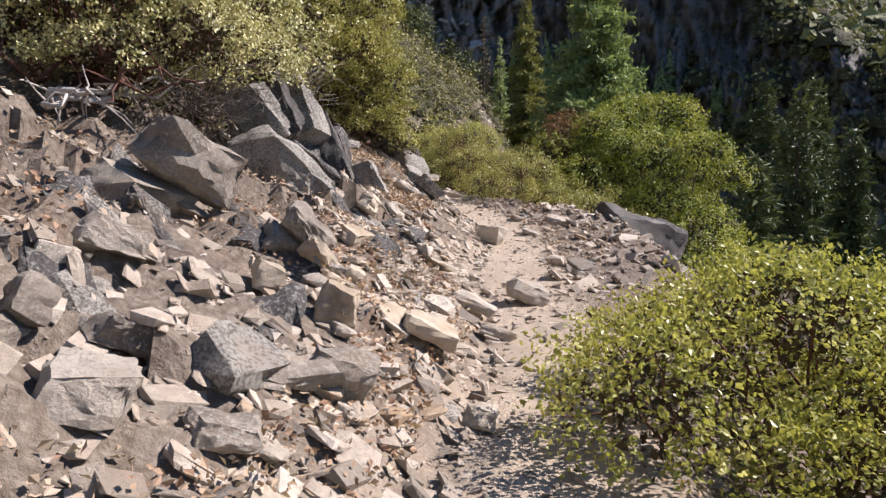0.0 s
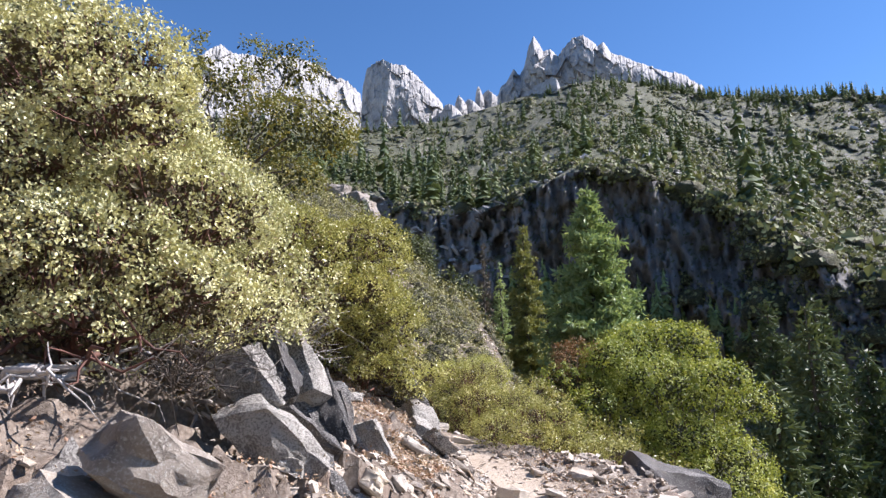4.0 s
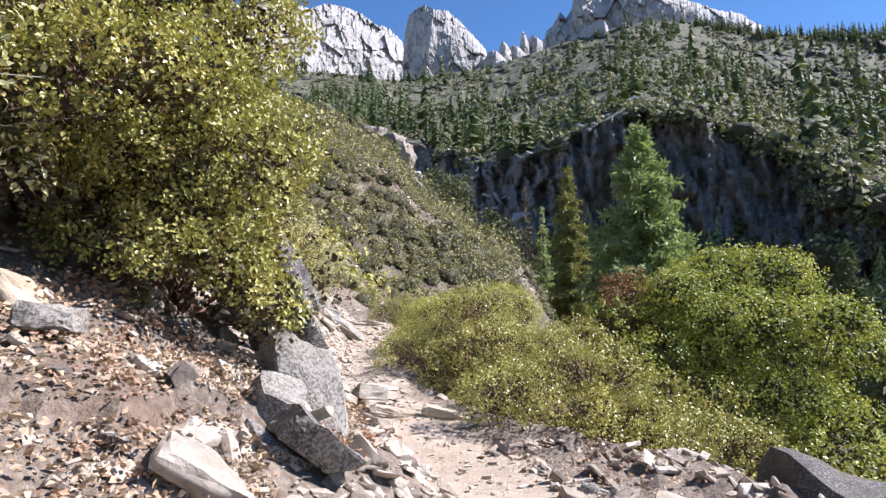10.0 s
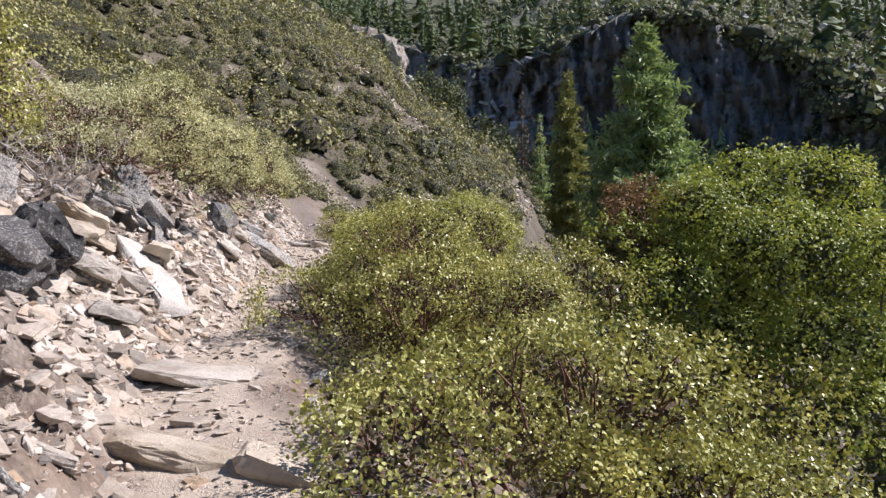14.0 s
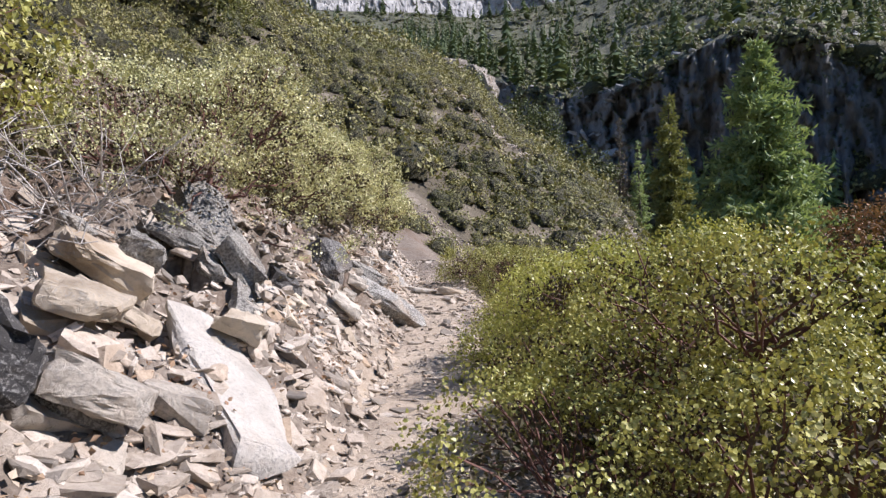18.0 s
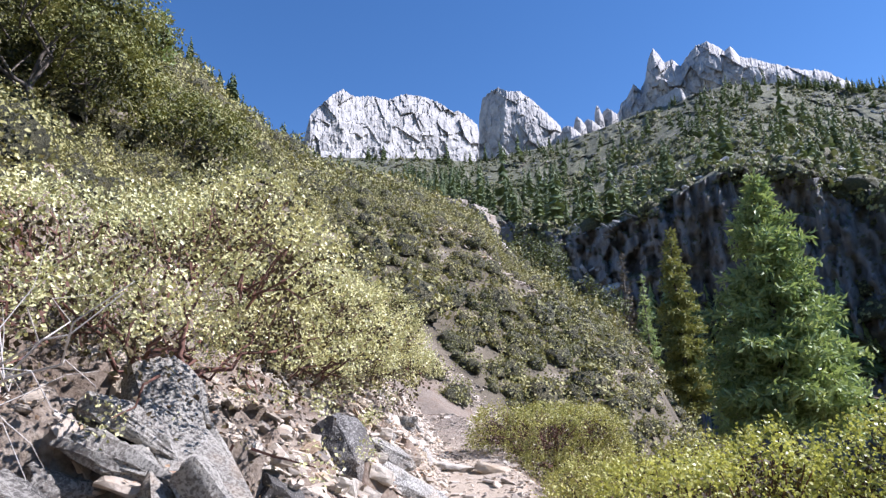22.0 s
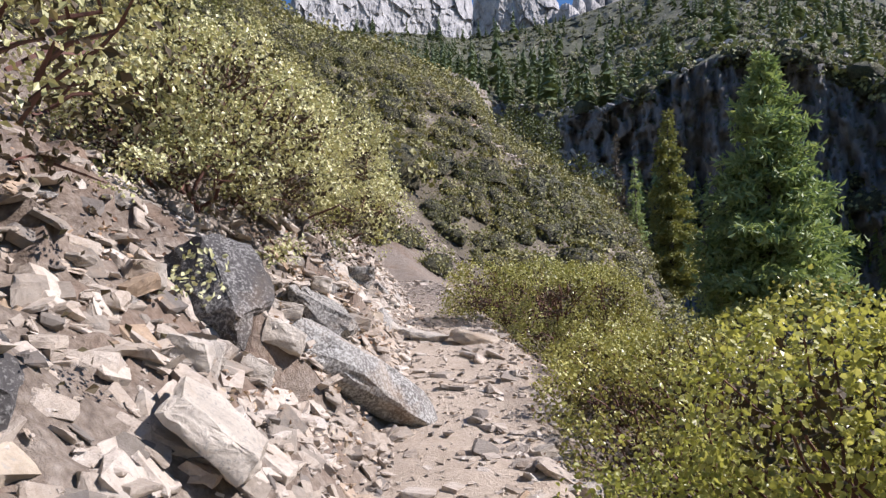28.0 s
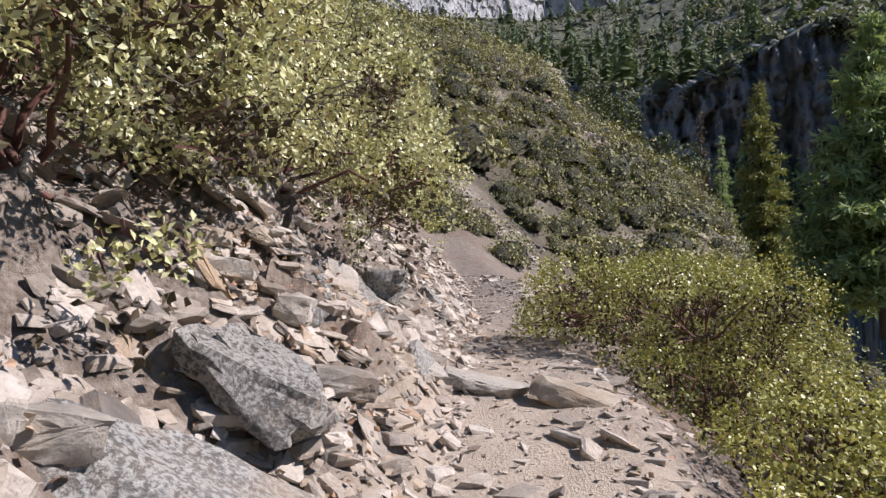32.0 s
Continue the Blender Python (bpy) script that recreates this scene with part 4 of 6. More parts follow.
# ---- woods and brush on the slopes ----
def tree_cloud(places, heights, seed, blades=34, slim=0.2, wide=0.42):
    """Many small conifers as one mesh: drooping blades round each stem."""
    g = np.random.default_rng(seed)
    n = len(places)
    f = np.tile(np.linspace(0.06, 0.97, blades), (n, 1)) + g.uniform(-0.02, 0.02, (n, blades))
    a = g.uniform(0, 2 * math.pi, (n, blades))
    h = heights[:, None]
    ln = h * slim * (1.02 - f) ** 0.85 * g.uniform(0.6, 1.15, (n, blades)) + h * 0.015
    d = np.stack([np.cos(a), np.sin(a), np.zeros_like(a)], -1)
    s = places[:, None, :] + np.stack([0 * f, 0 * f, f * h], -1)
    side = np.stack([-np.sin(a), np.cos(a), 0 * a], -1) * (ln * wide)[..., None]
    tip = s + d * ln[..., None] - np.stack([0 * f, 0 * f, ln * 0.25], -1)
    up = s + np.stack([0 * f, 0 * f, h * 0.075 + 0 * f], -1)
    mid = s + d * (ln * 0.5)[..., None]
    v = np.stack([up, mid + side, tip, mid - side], 2).reshape(-1, 3)
    return v, np.arange(len(v)).reshape(-1, 4)


def lumps(d, shift, seed):
    """How far a shrub reaches in each direction: uneven boughs."""
    q = d * 1.7 + shift
    return (0.80 + 0.34 * vnoise(q[..., 0], q[..., 1], q[..., 2], seed) + 0.16 * vnoise(q[..., 0] * 2.3, q[..., 1] * 2.3, q[..., 2] * 2.3, seed + 1) + 0.09 * vnoise(q[..., 0] * 5, q[..., 1] * 5, q[..., 2] * 5, seed + 2))[..., None]


def brush_cloud(places, radii, seed, blades=40, flat=0.7, leaf=0.42):
    """Many low lumpy shrubs as one mesh of leaf tufts, thickest at the outside."""
    g = np.random.default_rng(seed)
    n = len(places)
    shift = g.uniform(0, 90, (n, 1, 3))
    up, spin = g.uniform(-0.3, 1, (n, blades)), g.uniform(0, 2 * math.pi, (n, blades))
    ring = np.sqrt(1 - up ** 2)
    d = np.stack([ring * np.cos(spin), ring * np.sin(spin), up], -1)
    c = places[:, None] + d * lumps(d, shift, seed) * g.uniform(0.74, 1.1, (n, blades, 1)) ** 0.8 * radii[:, None, None] * np.array([1, 1, flat])
    return kites(c.reshape(-1, 3), d.reshape(-1, 3) * 0.9 + [0, 0, 0.15], np.repeat(radii, blades) * leaf * g.uniform(0.7, 1.3, n * blades), 0.42, seed, 0.72, False, 0.4)


def brush_mass(places, radii, seed, flat=0.7, segs=12, rings=6, shrink=0.72):
    """The dense hearts of the same shrubs, as one mesh."""
    g = np.random.default_rng(seed)
    n = len(places)
    shift = g.uniform(0, 90, (n, 1, 3))
    rise, turn = np.radians(np.linspace(-25, 86, rings)), np.arange(segs) * 2 * math.pi / segs
    grid = np.stack([np.cos(rise)[:, None] * np.cos(turn), np.cos(rise)[:, None] * np.sin(turn), np.sin(rise)[:, None] + 0 * turn], -1).reshape(-1, 3)
    v = places[:, None] + grid * lumps(np.broadcast_to(grid, (n, len(grid), 3)), shift, seed) * shrink * radii[:, None, None] * np.array([1, 1, flat])
    i = np.arange(rings * segs).reshape(rings, segs)
    q = np.stack([i[:-1], np.roll(i[:-1], -1, 1), np.roll(i[1:], -1, 1), i[1:]], -1).reshape(-1, 4)
    return v.reshape(-1, 3), (q[None] + (np.arange(n) * rings * segs)[:, None, None]).reshape(-1, 4)


def brush(name, label, category, places, radii, seed, blades, flat, leaf, leafmat, massmat, segs=12, rings=6):
    """Shrubs on a slope: their loose outer leaves over their dense hearts."""
    root = empty(name, Matrix.Identity(4), label, category, kind="stuff")
    v, f = brush_cloud(places, radii, seed, blades, flat, leaf)
    place("leaves", mesh_np("leaves", v, f), leafmat, root)
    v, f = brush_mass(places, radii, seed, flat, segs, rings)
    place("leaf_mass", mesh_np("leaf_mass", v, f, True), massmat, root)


def clear(x, y, rad):
    """False where a shrub would stand on the trail or on the open scree beyond its bend."""
    ax, ay, bx, by = -6.8, 41.5, -2.0, 37.5
    t = np.clip(((x - ax) * (bx - ax) + (y - ay) * (by - ay)) / ((bx - ax) ** 2 + (by - ay) ** 2), 0, 1)
    off = np.hypot(x - ax - t * (bx - ax), y - ay - t * (by - ay))
    return ((np.abs(x - trail_x(y)) > 0.55 + rad * 0.9) | (y > 31.5)) & (off > 1.0 + rad * 0.8)


# far mountain: pines and shrubs
g = np.random.default_rng(5)
az = g.uniform(-38, 62, 5200)
s = g.uniform(0.37, 0.9, 5200)
dens = 0.02 + 1.5 * fbm(az * 0.25, s * 9, octaves=4, seed=61) - 0.03 * smoothstep(4, 14, az) * (1 - smoothstep(24, 34, az)) + 0.34 * smoothstep(0.80, 0.9, s) + 0.35 * (1 - smoothstep(-2, 4, az))
keep = g.uniform(0, 1, 5200) < dens * 0.72
spots = mountain(az[keep], s[keep])
spots[:, 2] -= 1.0
size = g.lognormal(2.55, 0.36, len(spots))
az, s = g.uniform(19, 62, 520), g.uniform(0.872, 0.905, 520)
spots = np.concatenate([spots, mountain(az, s) - [0, 0, 1.0]])
size = np.concatenate([size, g.uniform(9, 17, 520) * np.interp(az, [16, 62], [1.0, 0.6])])
v, f = tree_cloud(spots, size, 62, 40, 0.23, 0.5)
tagged(place("far_woods", mesh_np("far_woods", v, f), FAR_PINE), "scattered dark green pines on the far mountainside", "trees", kind="stuff")
az, s = g.uniform(-28, 56, 9600), g.uniform(0.33, 0.9, 9600)
keep = fbm(az * 0.5, s * 14, octaves=3, seed=67) > -0.14
spots = mountain(az[keep], s[keep])
brush("far_brush", "olive brush on the far mountainside", "shrubs", spots, g.lognormal(0.92, 0.42, len(spots)), 63, 20, 0.8, 0.34, FAR_BRUSH, FAR_MASS, 7, 4)
# foot of the cliff and ravine floor
az = g.uniform(4, 66, 420)
rr = g.uniform(0.55, 1.04, 420) * np.interp(az, M_AZ, M_RC)
x, y = PIVOT[0] + rr * np.sin(np.radians(az)), PIVOT[1] + rr * np.cos(np.radians(az))
z = np.maximum(height(x, y), -30)
foot = mountain(g.uniform(3, 34, 150), g.uniform(0.0, 0.11, 150))
v, f = tree_cloud(np.concatenate([np.stack([x, y, z], -1)[:300], foot - [0, 0, 1.0]]), g.uniform(9, 18, 450), 64, 120, 0.24, 0.26)
tagged(place("ravine_woods", mesh_np("ravine_woods", v, f), NEEDLE), "dark green conifers on the ravine floor", "trees", kind="stuff")
az = g.uniform(3, 64, 620)
k1 = g.uniform(0.0, 0.62, 620)
spots = mountain(az, np.where(az > 22, k1, k1 * 0.18))
brush("ravine_oaks", "rounded green oaks below the cliff", "trees", spots, g.lognormal(0.95, 0.4, 620), 66, 150, 0.95, 0.13, FAR_BRUSH, FAR_MASS)
az = g.uniform(10, 75, 260)
rr = g.uniform(30, 95, 260)
x, y = PIVOT[0] + rr * np.sin(np.radians(az)), PIVOT[1] + rr * np.cos(np.radians(az))
brush("ravine_brush", "green oak scrub on the slope below the trail", "shrubs", np.stack([x, y, height(x, y)], -1), g.lognormal(0.8, 0.35, 260), 67, 220, 1.1, 0.10, FAR_BRUSH, CHAPARRAL_MASS)
# left spur
for n, near, far_, blades, leaf, grow, name, size_ in ((1700, 24, 62, 290, 0.105, 1.1, "hillside_chaparral", (8, 4)), (2700, 58, 152, 80, 0.165, 1.12, "ridge_chaparral", (7, 4))):
    az, rr = g.uniform(-52, 9, n * 7), np.sqrt(g.uniform(near ** 2, far_ ** 2, n * 7))
    x, y = PIVOT[0] + rr * np.sin(np.radians(az)), PIVOT[1] + rr * np.cos(np.radians(az))
    rad = g.lognormal(0.0, 0.36, n * 7) * (0.7 + 0.007 * np.hypot(x, y)) * grow
    cell = collections.defaultdict(list)
    picked = []
    for k in np.nonzero(clear(x, y, rad) & ~((az > -10) & (vnoise(x * 0.15, y * 0.15, 0, 95) > np.where(az > -5, 0.12, 0.32))) & (rr < np.interp(az, SPUR_AZ, SPUR_R) + 3))[0]:
        i, j = int(x[k] // 4), int(y[k] // 4)
        if all((x[k] - x[m]) ** 2 + (y[k] - y[m]) ** 2 > (0.48 * (rad[k] + rad[m])) ** 2 for p in (-1, 0, 1) for q in (-1, 0, 1) for m in cell[i + p, j + q]):
            cell[i, j].append(k)
            picked.append(k)
    picked = np.array(picked[:n])
    x, y, rad = x[picked], y[picked], rad[picked]
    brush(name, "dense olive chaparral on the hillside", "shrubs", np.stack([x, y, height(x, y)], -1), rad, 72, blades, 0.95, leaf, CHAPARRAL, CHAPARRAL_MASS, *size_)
az, rr = np.where(np.arange(150) < 80, g.uniform(-33, -15, 150), g.uniform(-60, -8, 150)), np.zeros(150)
rr = np.interp(az, SPUR_AZ, SPUR_R) * g.uniform(0.92, 1.02, 150)
x, y = PIVOT[0] + rr * np.sin(np.radians(az)), PIVOT[1] + rr * np.cos(np.radians(az))
v, f = tree_cloud(np.stack([x, y, height(x, y) - 0.5], -1), g.uniform(3, 7.5, 150), 73, 60, 0.2)
tagged(place("ridge_pines", mesh_np("ridge_pines", v, f), FAR_PINE), "small dark pines along the ridge of the hillside", "trees", kind="stuff")
# nearer slopes above and below the trail
y = g.uniform(4, 46, 520)
d = np.where(g.uniform(0, 1, 520) < 0.7, g.uniform(-13, -3.4, 520), g.uniform(2.2, 14, 520))
x = trail_x(y) + d
keep = ((y > 27) | (d < -4.6) | (d > 3.0)) & ~((d > 0) & (y < 10) & (d < 3.6))
x, y = x[keep], y[keep]
rad = g.uniform(0.45, 1.15, len(x))
keep = clear(x, y, rad)
x, y, rad = x[keep], y[keep], rad[keep]
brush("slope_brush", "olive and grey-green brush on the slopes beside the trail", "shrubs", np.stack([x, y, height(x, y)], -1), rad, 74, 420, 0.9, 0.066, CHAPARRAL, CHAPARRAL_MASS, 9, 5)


# brush down the slope below the trail and behind the start
y = g.uniform(-14, 34, 420)
d = np.where(g.uniform(0, 1, 420) < 0.75, 3.2 + np.abs(g.normal(0, 11, 420)), g.uniform(-14, -3.6, 420))
keep = ((d > 0) & ((d > 4.4) | (y > 12))) | ((d < 0) & (y < -4))
x, y = (trail_x(y) + d)[keep], y[keep]
brush("lower_slope_brush", "olive brush on the slope falling to the ravine", "shrubs", np.stack([x, y, height(x, y)], -1), g.uniform(0.5, 1.2, len(x)), 75, 220, 0.9, 0.09, CHAPARRAL, CHAPARRAL_MASS)


# ---- rocks ----
def ball(n):
    bm = bmesh.new()
    bmesh.ops.create_icosphere(bm, subdivisions=n, radius=1.0)
    v = np.array([x.co[:] for x in bm.verts])
    f = np.array([[x.index for x in q.verts] for q in bm.faces])
    bm.free()
    return v, f


BALLS = {n: ball(n) for n in (1, 2, 3, 4, 5)}


def hull(points):
    """The tight skin round some points."""
    bm = bmesh.new()
    for p in points:
        bm.verts.new(p)
    r = bmesh.ops.convex_hull(bm, input=list(bm.verts))
    spare = [e for e in set(r["geom_interior"] + r["geom_unused"]) if isinstance(e, bmesh.types.BMVert)]
    bmesh.ops.delete(bm, geom=spare, context="VERTS")
    return bm


def block_points(g, extra=5):
    c = np.array([(a, b, c) for a in (-1, 1) for b in (-1, 1) for c in (-1, 1)], float) * g.uniform(0.5, 1.0, (8, 3))
    e = g.normal(0, 1, (extra, 3))
    p = np.concatenate([c, e / np.linalg.norm(e, axis=1, keepdims=True) * g.uniform(0.8, 1.05, (extra, 1))])
    return p / np.abs(p).max(0)


def stone_mesh(dims, seed, detail=3, rough=0.03):
    """A broken block: flat fracture faces with sharp edges, chipped and stepped."""
    g = np.random.default_rng(seed)
    dims = np.asarray(dims, float)
    bm = hull(block_points(g) * dims / 2)
    n = {2: 1, 3: 3, 4: 6}[detail]
    bmesh.ops.subdivide_edges(bm, edges=list(bm.edges), cuts=n, use_grid_fill=True)
    bm.normal_update()
    v = np.array([x.co[:] for x in bm.verts])
    nn = np.array([x.normal[:] for x in bm.verts])
    f = np.array([[x.index for x in q.verts] for q in bm.faces if len(q.verts) == 3])
    bm.free()
    unit = float(np.cbrt(dims.prod()))
    q = v / unit * 1.6 + seed
    step = np.round(2.6 * fbm(q[:, 0] * 1.3, q[:, 1] * 1.3, q[:, 2] * 2.4, 2, seed) * 2.5) / 2.5
    edge = np.linalg.norm(v / dims * 2, axis=1)
    v = v * (1 - 0.10 * np.clip(edge - 1.0, 0, 1))[:, None]
    small = fbm(q[:, 0] * 4, q[:, 1] * 4, q[:, 2] * 6, 3, seed + 7)
    v = v + nn * (unit * rough * (1.5 * step + 1.5 * small))[:, None]
    me = mesh_np("rock", v, f, True)
    me.set_sharp_from_angle(angle=radians(24))
    return me


def worn_mesh(dims, seed, detail=3, cuts=13, rough=0.03, round_=0.0):
    """A weathered boulder: a ball cut flat by many planes, stretched to size, with a rough skin."""
    g = np.random.default_rng(seed)
    v, f = BALLS[detail]
    p = v * (1 + 0.45 * fbm(v[:, 0] * 1.1 + seed, v[:, 1] * 1.1, v[:, 2] * 1.1, 2, seed)[:, None])
    n = g.normal(0, 1, (cuts, 3))
    n /= np.linalg.norm(n, axis=1, keepdims=True)
    box = np.array([[1, 0, 0], [-1, 0, 0], [0, 1, 0], [0, -1, 0], [0, 0, 1], [0, 0, -1]]) + g.normal(0, 0.16, (6, 3))
    n = np.concatenate([n, box / np.linalg.norm(box, axis=1, keepdims=True)])
    d = np.concatenate([g.uniform(0.48, 0.82, cuts), g.uniform(0.46, 0.74, 6)]) + round_
    for a, k in zip(n, d):
        p = p - a * np.maximum(0, p @ a - k)[:, None]
    p = p / np.abs(p).max(0)
    skew = g.uniform(-0.35, 0.35, 2)
    p[:, 0] += skew[0] * p[:, 2]
    p[:, 1] += skew[1] * p[:, 2]
    q = p * np.asarray(dims) / max(dims) * 2.2
    p = p + v * rough * (2.2 * fbm(q[:, 0] * 1.6, q[:, 1] * 1.6, q[:, 2] * 1.6, 2, seed) + 1.1 * fbm(q[:, 0] * 5, q[:, 1] * 5, q[:, 2] * 9, 3, seed + 7))[:, None]
    p = p * np.asarray(dims) / 2
    me = mesh_np("rock", p, f, True)
    me.set_sharp_from_angle(angle=radians(20))
    return me


def key_rock(label, x, y, z, dims, rot, seed, mat, rough=0.035, detail=4, worn=False):
    if worn or max(dims) > 1.2:
        me = worn_mesh(dims, seed, 4, 15, 0.09, 0.12) if worn else stone_mesh(dims, seed, detail, rough * 1.2)
        return tagged(place("rock", me, mat, None, pose(x, y, z, *rot)), label, "rock")
    # bank rocks split along their beds: one plate, or two lying on one another
    many = 2 if max(dims) > 0.34 and x < float(trail_x(y)) - 0.5 else 1
    tip = 24 if many == 2 else 8
    for k in range(many):
        size = (dims[0] * (1.12 - 0.2 * k), dims[1] * (1.2 - 0.1 * k), dims[2] * (0.62 if many == 1 else 0.46))
        m = pose(x, y, z, rot[0], rot[1] + tip, rot[2]) @ pose((0.1 - 0.2 * k) * dims[0], 0.12 * k * dims[1], (0.18 - 0.42 * k) * dims[2] * (many - 1), 7 * k, -6 * k, 25 * k)
        tagged(place("rock", stone_mesh(size, seed + 400 * k, detail, rough * 1.3), mat, None, m), label, "rock")


def slab(label, a, b, facing, width, thick, seed, mat, rough=0.045, worn=False):
    """A long slab from a to b whose broad side faces the given way."""
    a, b, n = Vector(a), Vector(b), Vector(facing)
    u = (b - a).normalized()
    n = (n - u * n.dot(u)).normalized()
    w = u.cross(n)
    m = Matrix.Translation((a + b) / 2 - n * thick * 0.3) @ Matrix((w, u, n)).transposed().to_4x4()
    return tagged(place("rock", worn_mesh((width, (b - a).length, thick), seed, 4, 15, 0.08, 0.12) if worn else stone_mesh((width, (b - a).length, thick), seed, 4, rough), mat, None, m), label, "rock")


# placed rocks
slab("large white tilted rock slab beside the trail", (-2.54, 15.08, 1.98), (-1.60, 14.20, 1.24), (0.72, 0.0, 0.68), 0.58, 0.24, 901, ROCK_WHITE, 0.03)
slab("tall dark lichen-crusted rock slab leaning out over the trail", (-1.05, 8.85, 2.28), (-0.50, 8.42, 1.25), (-0.2, -0.95, 0.1), 0.44, 0.36, 911, ROCK_BLACK, 0.05)
slab("grey shaded rock block under the leaning slab", (-0.62, 8.42, 1.62), (-0.20, 8.12, 0.62), (0.6, -0.75, 0.2), 0.44, 0.36, 912, ROCK_DARK, 0.03)
slab("upright dusty grey rock slab on the bank", (-2.35, 3.45, 1.45), (-1.75, 3.05, 0.35), (0.9, -0.6, 0.35), 0.55, 0.34, 902, ROCK_DUSTY, worn=True)
slab("long dark lichen-spotted slab leaning on the bank", (-2.45, 6.35, 1.85), (-1.45, 5.2, 0.95), (0.5, -0.5, 0.7), 0.5, 0.34, 903, ROCK_DARK, worn=True)
slab("upright dark lichen-spotted rock slab on the bank", (-2.05, 8.1, 2.0), (-1.45, 6.9, 0.9), (0.4, -0.8, 0.5), 0.75, 0.4, 904, ROCK_DARK, worn=True)
slab("pale rock slab standing in the bank", (-1.25, 4.3, 1.05), (-0.85, 3.6, 0.35), (0.8, -0.6, 0.3), 0.3, 0.2, 906, ROCK_TAN)
slab("pale rock slab standing in the bank", (-0.95, 4.9, 0.85), (-0.5, 4.1, 0.2), (0.8, -0.5, 0.4), 0.32, 0.2, 907, ROCK_PALE)
slab("grey lichen-spotted slab in the bank", (-2.9, 2.6, 1.5), (-2.0, 1.9, 0.6), (0.7, -0.6, 0.5), 0.6, 0.35, 908, ROCK_DUSTY, worn=True)
slab("grey lichen-spotted slab in the bank", (-2.7, 12.6, 2.6), (-2.15, 12.3, 1.2), (0.9, -0.5, 0.2), 0.9, 0.4, 909, ROCK_DARK, worn=True)
slab("grey lichen-spotted slab in the bank", (-3.4, 16.6, 3.0), (-2.6, 15.9, 2.0), (0.7, -0.5, 0.6), 0.5, 0.3, 910, ROCK_DARK)
key_rock("flat pale slab lying in the trail", -0.95, 12.85, gz(-0.95, 12.85) + 0.04, (0.80, 0.46, 0.16), (3, 2, 10), 9, ROCK_PALE, 0.02)
key_rock("low stone step across the trail", -0.52, 11.5, gz(-0.52, 11.5) + 0.04, (0.85, 0.20, 0.20), (0, 3, -9), 10, ROCK_TAN, 0.02)
key_rock("low stone step across the trail", 0.12, 11.30, gz(0.12, 11.3) + 0.03, (0.55, 0.20, 0.18), (0, 5, -16), 11, ROCK_TAN, 0.02)
key_rock("squared stone step across the trail", -2.72, 22.25, gz(-2.72, 22.25) + 0.03, (0.60, 0.26, 0.17), (0, 2, -14), 12, ROCK_PALE, 0.02)
key_rock("squared stone step across the trail", -2.12, 22.05, gz(-2.12, 22.05) + 0.02, (0.60, 0.24, 0.18), (0, 5, -12), 13, ROCK_TAN, 0.02)
key_rock("dark angular boulder at the outer edge of the trail", 3.15, 9.4, 0.05, (1.7, 1.1, 1.0), (4, 8, 12), 6, ROCK_BLACK)
key_rock("dark lichen-crusted boulder in the rocky bank", -3.12, 19.05, 2.36, (0.76, 0.44, 0.38), (0, 42, -28), 40, ROCK_BLACK, worn=True)
slab("long log-shaped lichen-covered rock at the trail edge", (-2.95, 19.35, gz(-2.95, 19.35) + 0.06), (-2.22, 20.2, gz(-2.22, 20.2) + 0.03), (0.6, -0.4, 0.7), 0.44, 0.36, 41, ROCK_CRUSTED, worn=True)
key_rock("dark lichen-spotted rock in the rocky bank", -3.09, 20.33, 2.23, (0.35, 0.25, 0.33), (1, 8, 10), 42, ROCK_DARK, 0.035)
key_rock("pale broken rock beside the trail", -3.29, 21.05, 2.47, (0.18, 0.12, 0.24), (1, 8, 35), 43, ROCK_PALE, 0.025)
key_rock("pale broken rock beside the trail", -2.93, 18.31, 2.12, (0.23, 0.16, 0.20), (3, 8, 32), 44, ROCK_PALE, 0.025)
key_rock("pale broken rock beside the trail", -2.83, 18.77, 2.00, (0.18, 0.13, 0.17), (-11, 22, 42), 45, ROCK_PALE, 0.025)
key_rock("pale broken rock beside the trail", -2.92, 18.48, 2.07, (0.16, 0.11, 0.11), (-5, 4, 35), 46, ROCK_PALE, 0.025)
key_rock("pale broken rock beside the trail", -3.30, 18.60, 2.45, (0.20, 0.14, 0.23), (2, 1, 45), 47, ROCK_PALE, 0.025)
key_rock("pale broken rock beside the trail", -2.84, 19.12, 2.13, (0.24, 0.17, 0.25), (-11, 16, 29), 48, ROCK_PALE, 0.025)
key_rock("dark lichen-spotted rock in the rocky bank", -3.13, 20.33, 2.24, (0.56, 0.39, 0.43), (5, 6, 16), 49, ROCK_DARK, 0.035)
key_rock("pale broken rock beside the trail", -2.95, 19.42, 2.27, (0.20, 0.14, 0.19), (1, 4, 33), 50, ROCK_PALE, 0.025)
key_rock("dark lichen-spotted rock in the rocky bank", -3.28, 21.14, 2.46, (0.17, 0.12, 0.18), (1, 19, 35), 51, ROCK_DARK, 0.035)
key_rock("dark lichen-spotted rock in the rocky bank", -3.02, 20.37, 2.10, (0.12, 0.08, 0.13), (-6, 19, 24), 52, ROCK_DARK, 0.035)
key_rock("pale broken rock beside the trail", -3.02, 20.97, 2.17, (0.26, 0.18, 0.22), (4, 5, 31), 53, ROCK_PALE, 0.025)
key_rock("dark lichen-spotted rock in the rocky bank", -3.33, 22.29, 2.59, (0.28, 0.20, 0.33), (-4, 7, 14), 54, ROCK_DARK, 0.035)
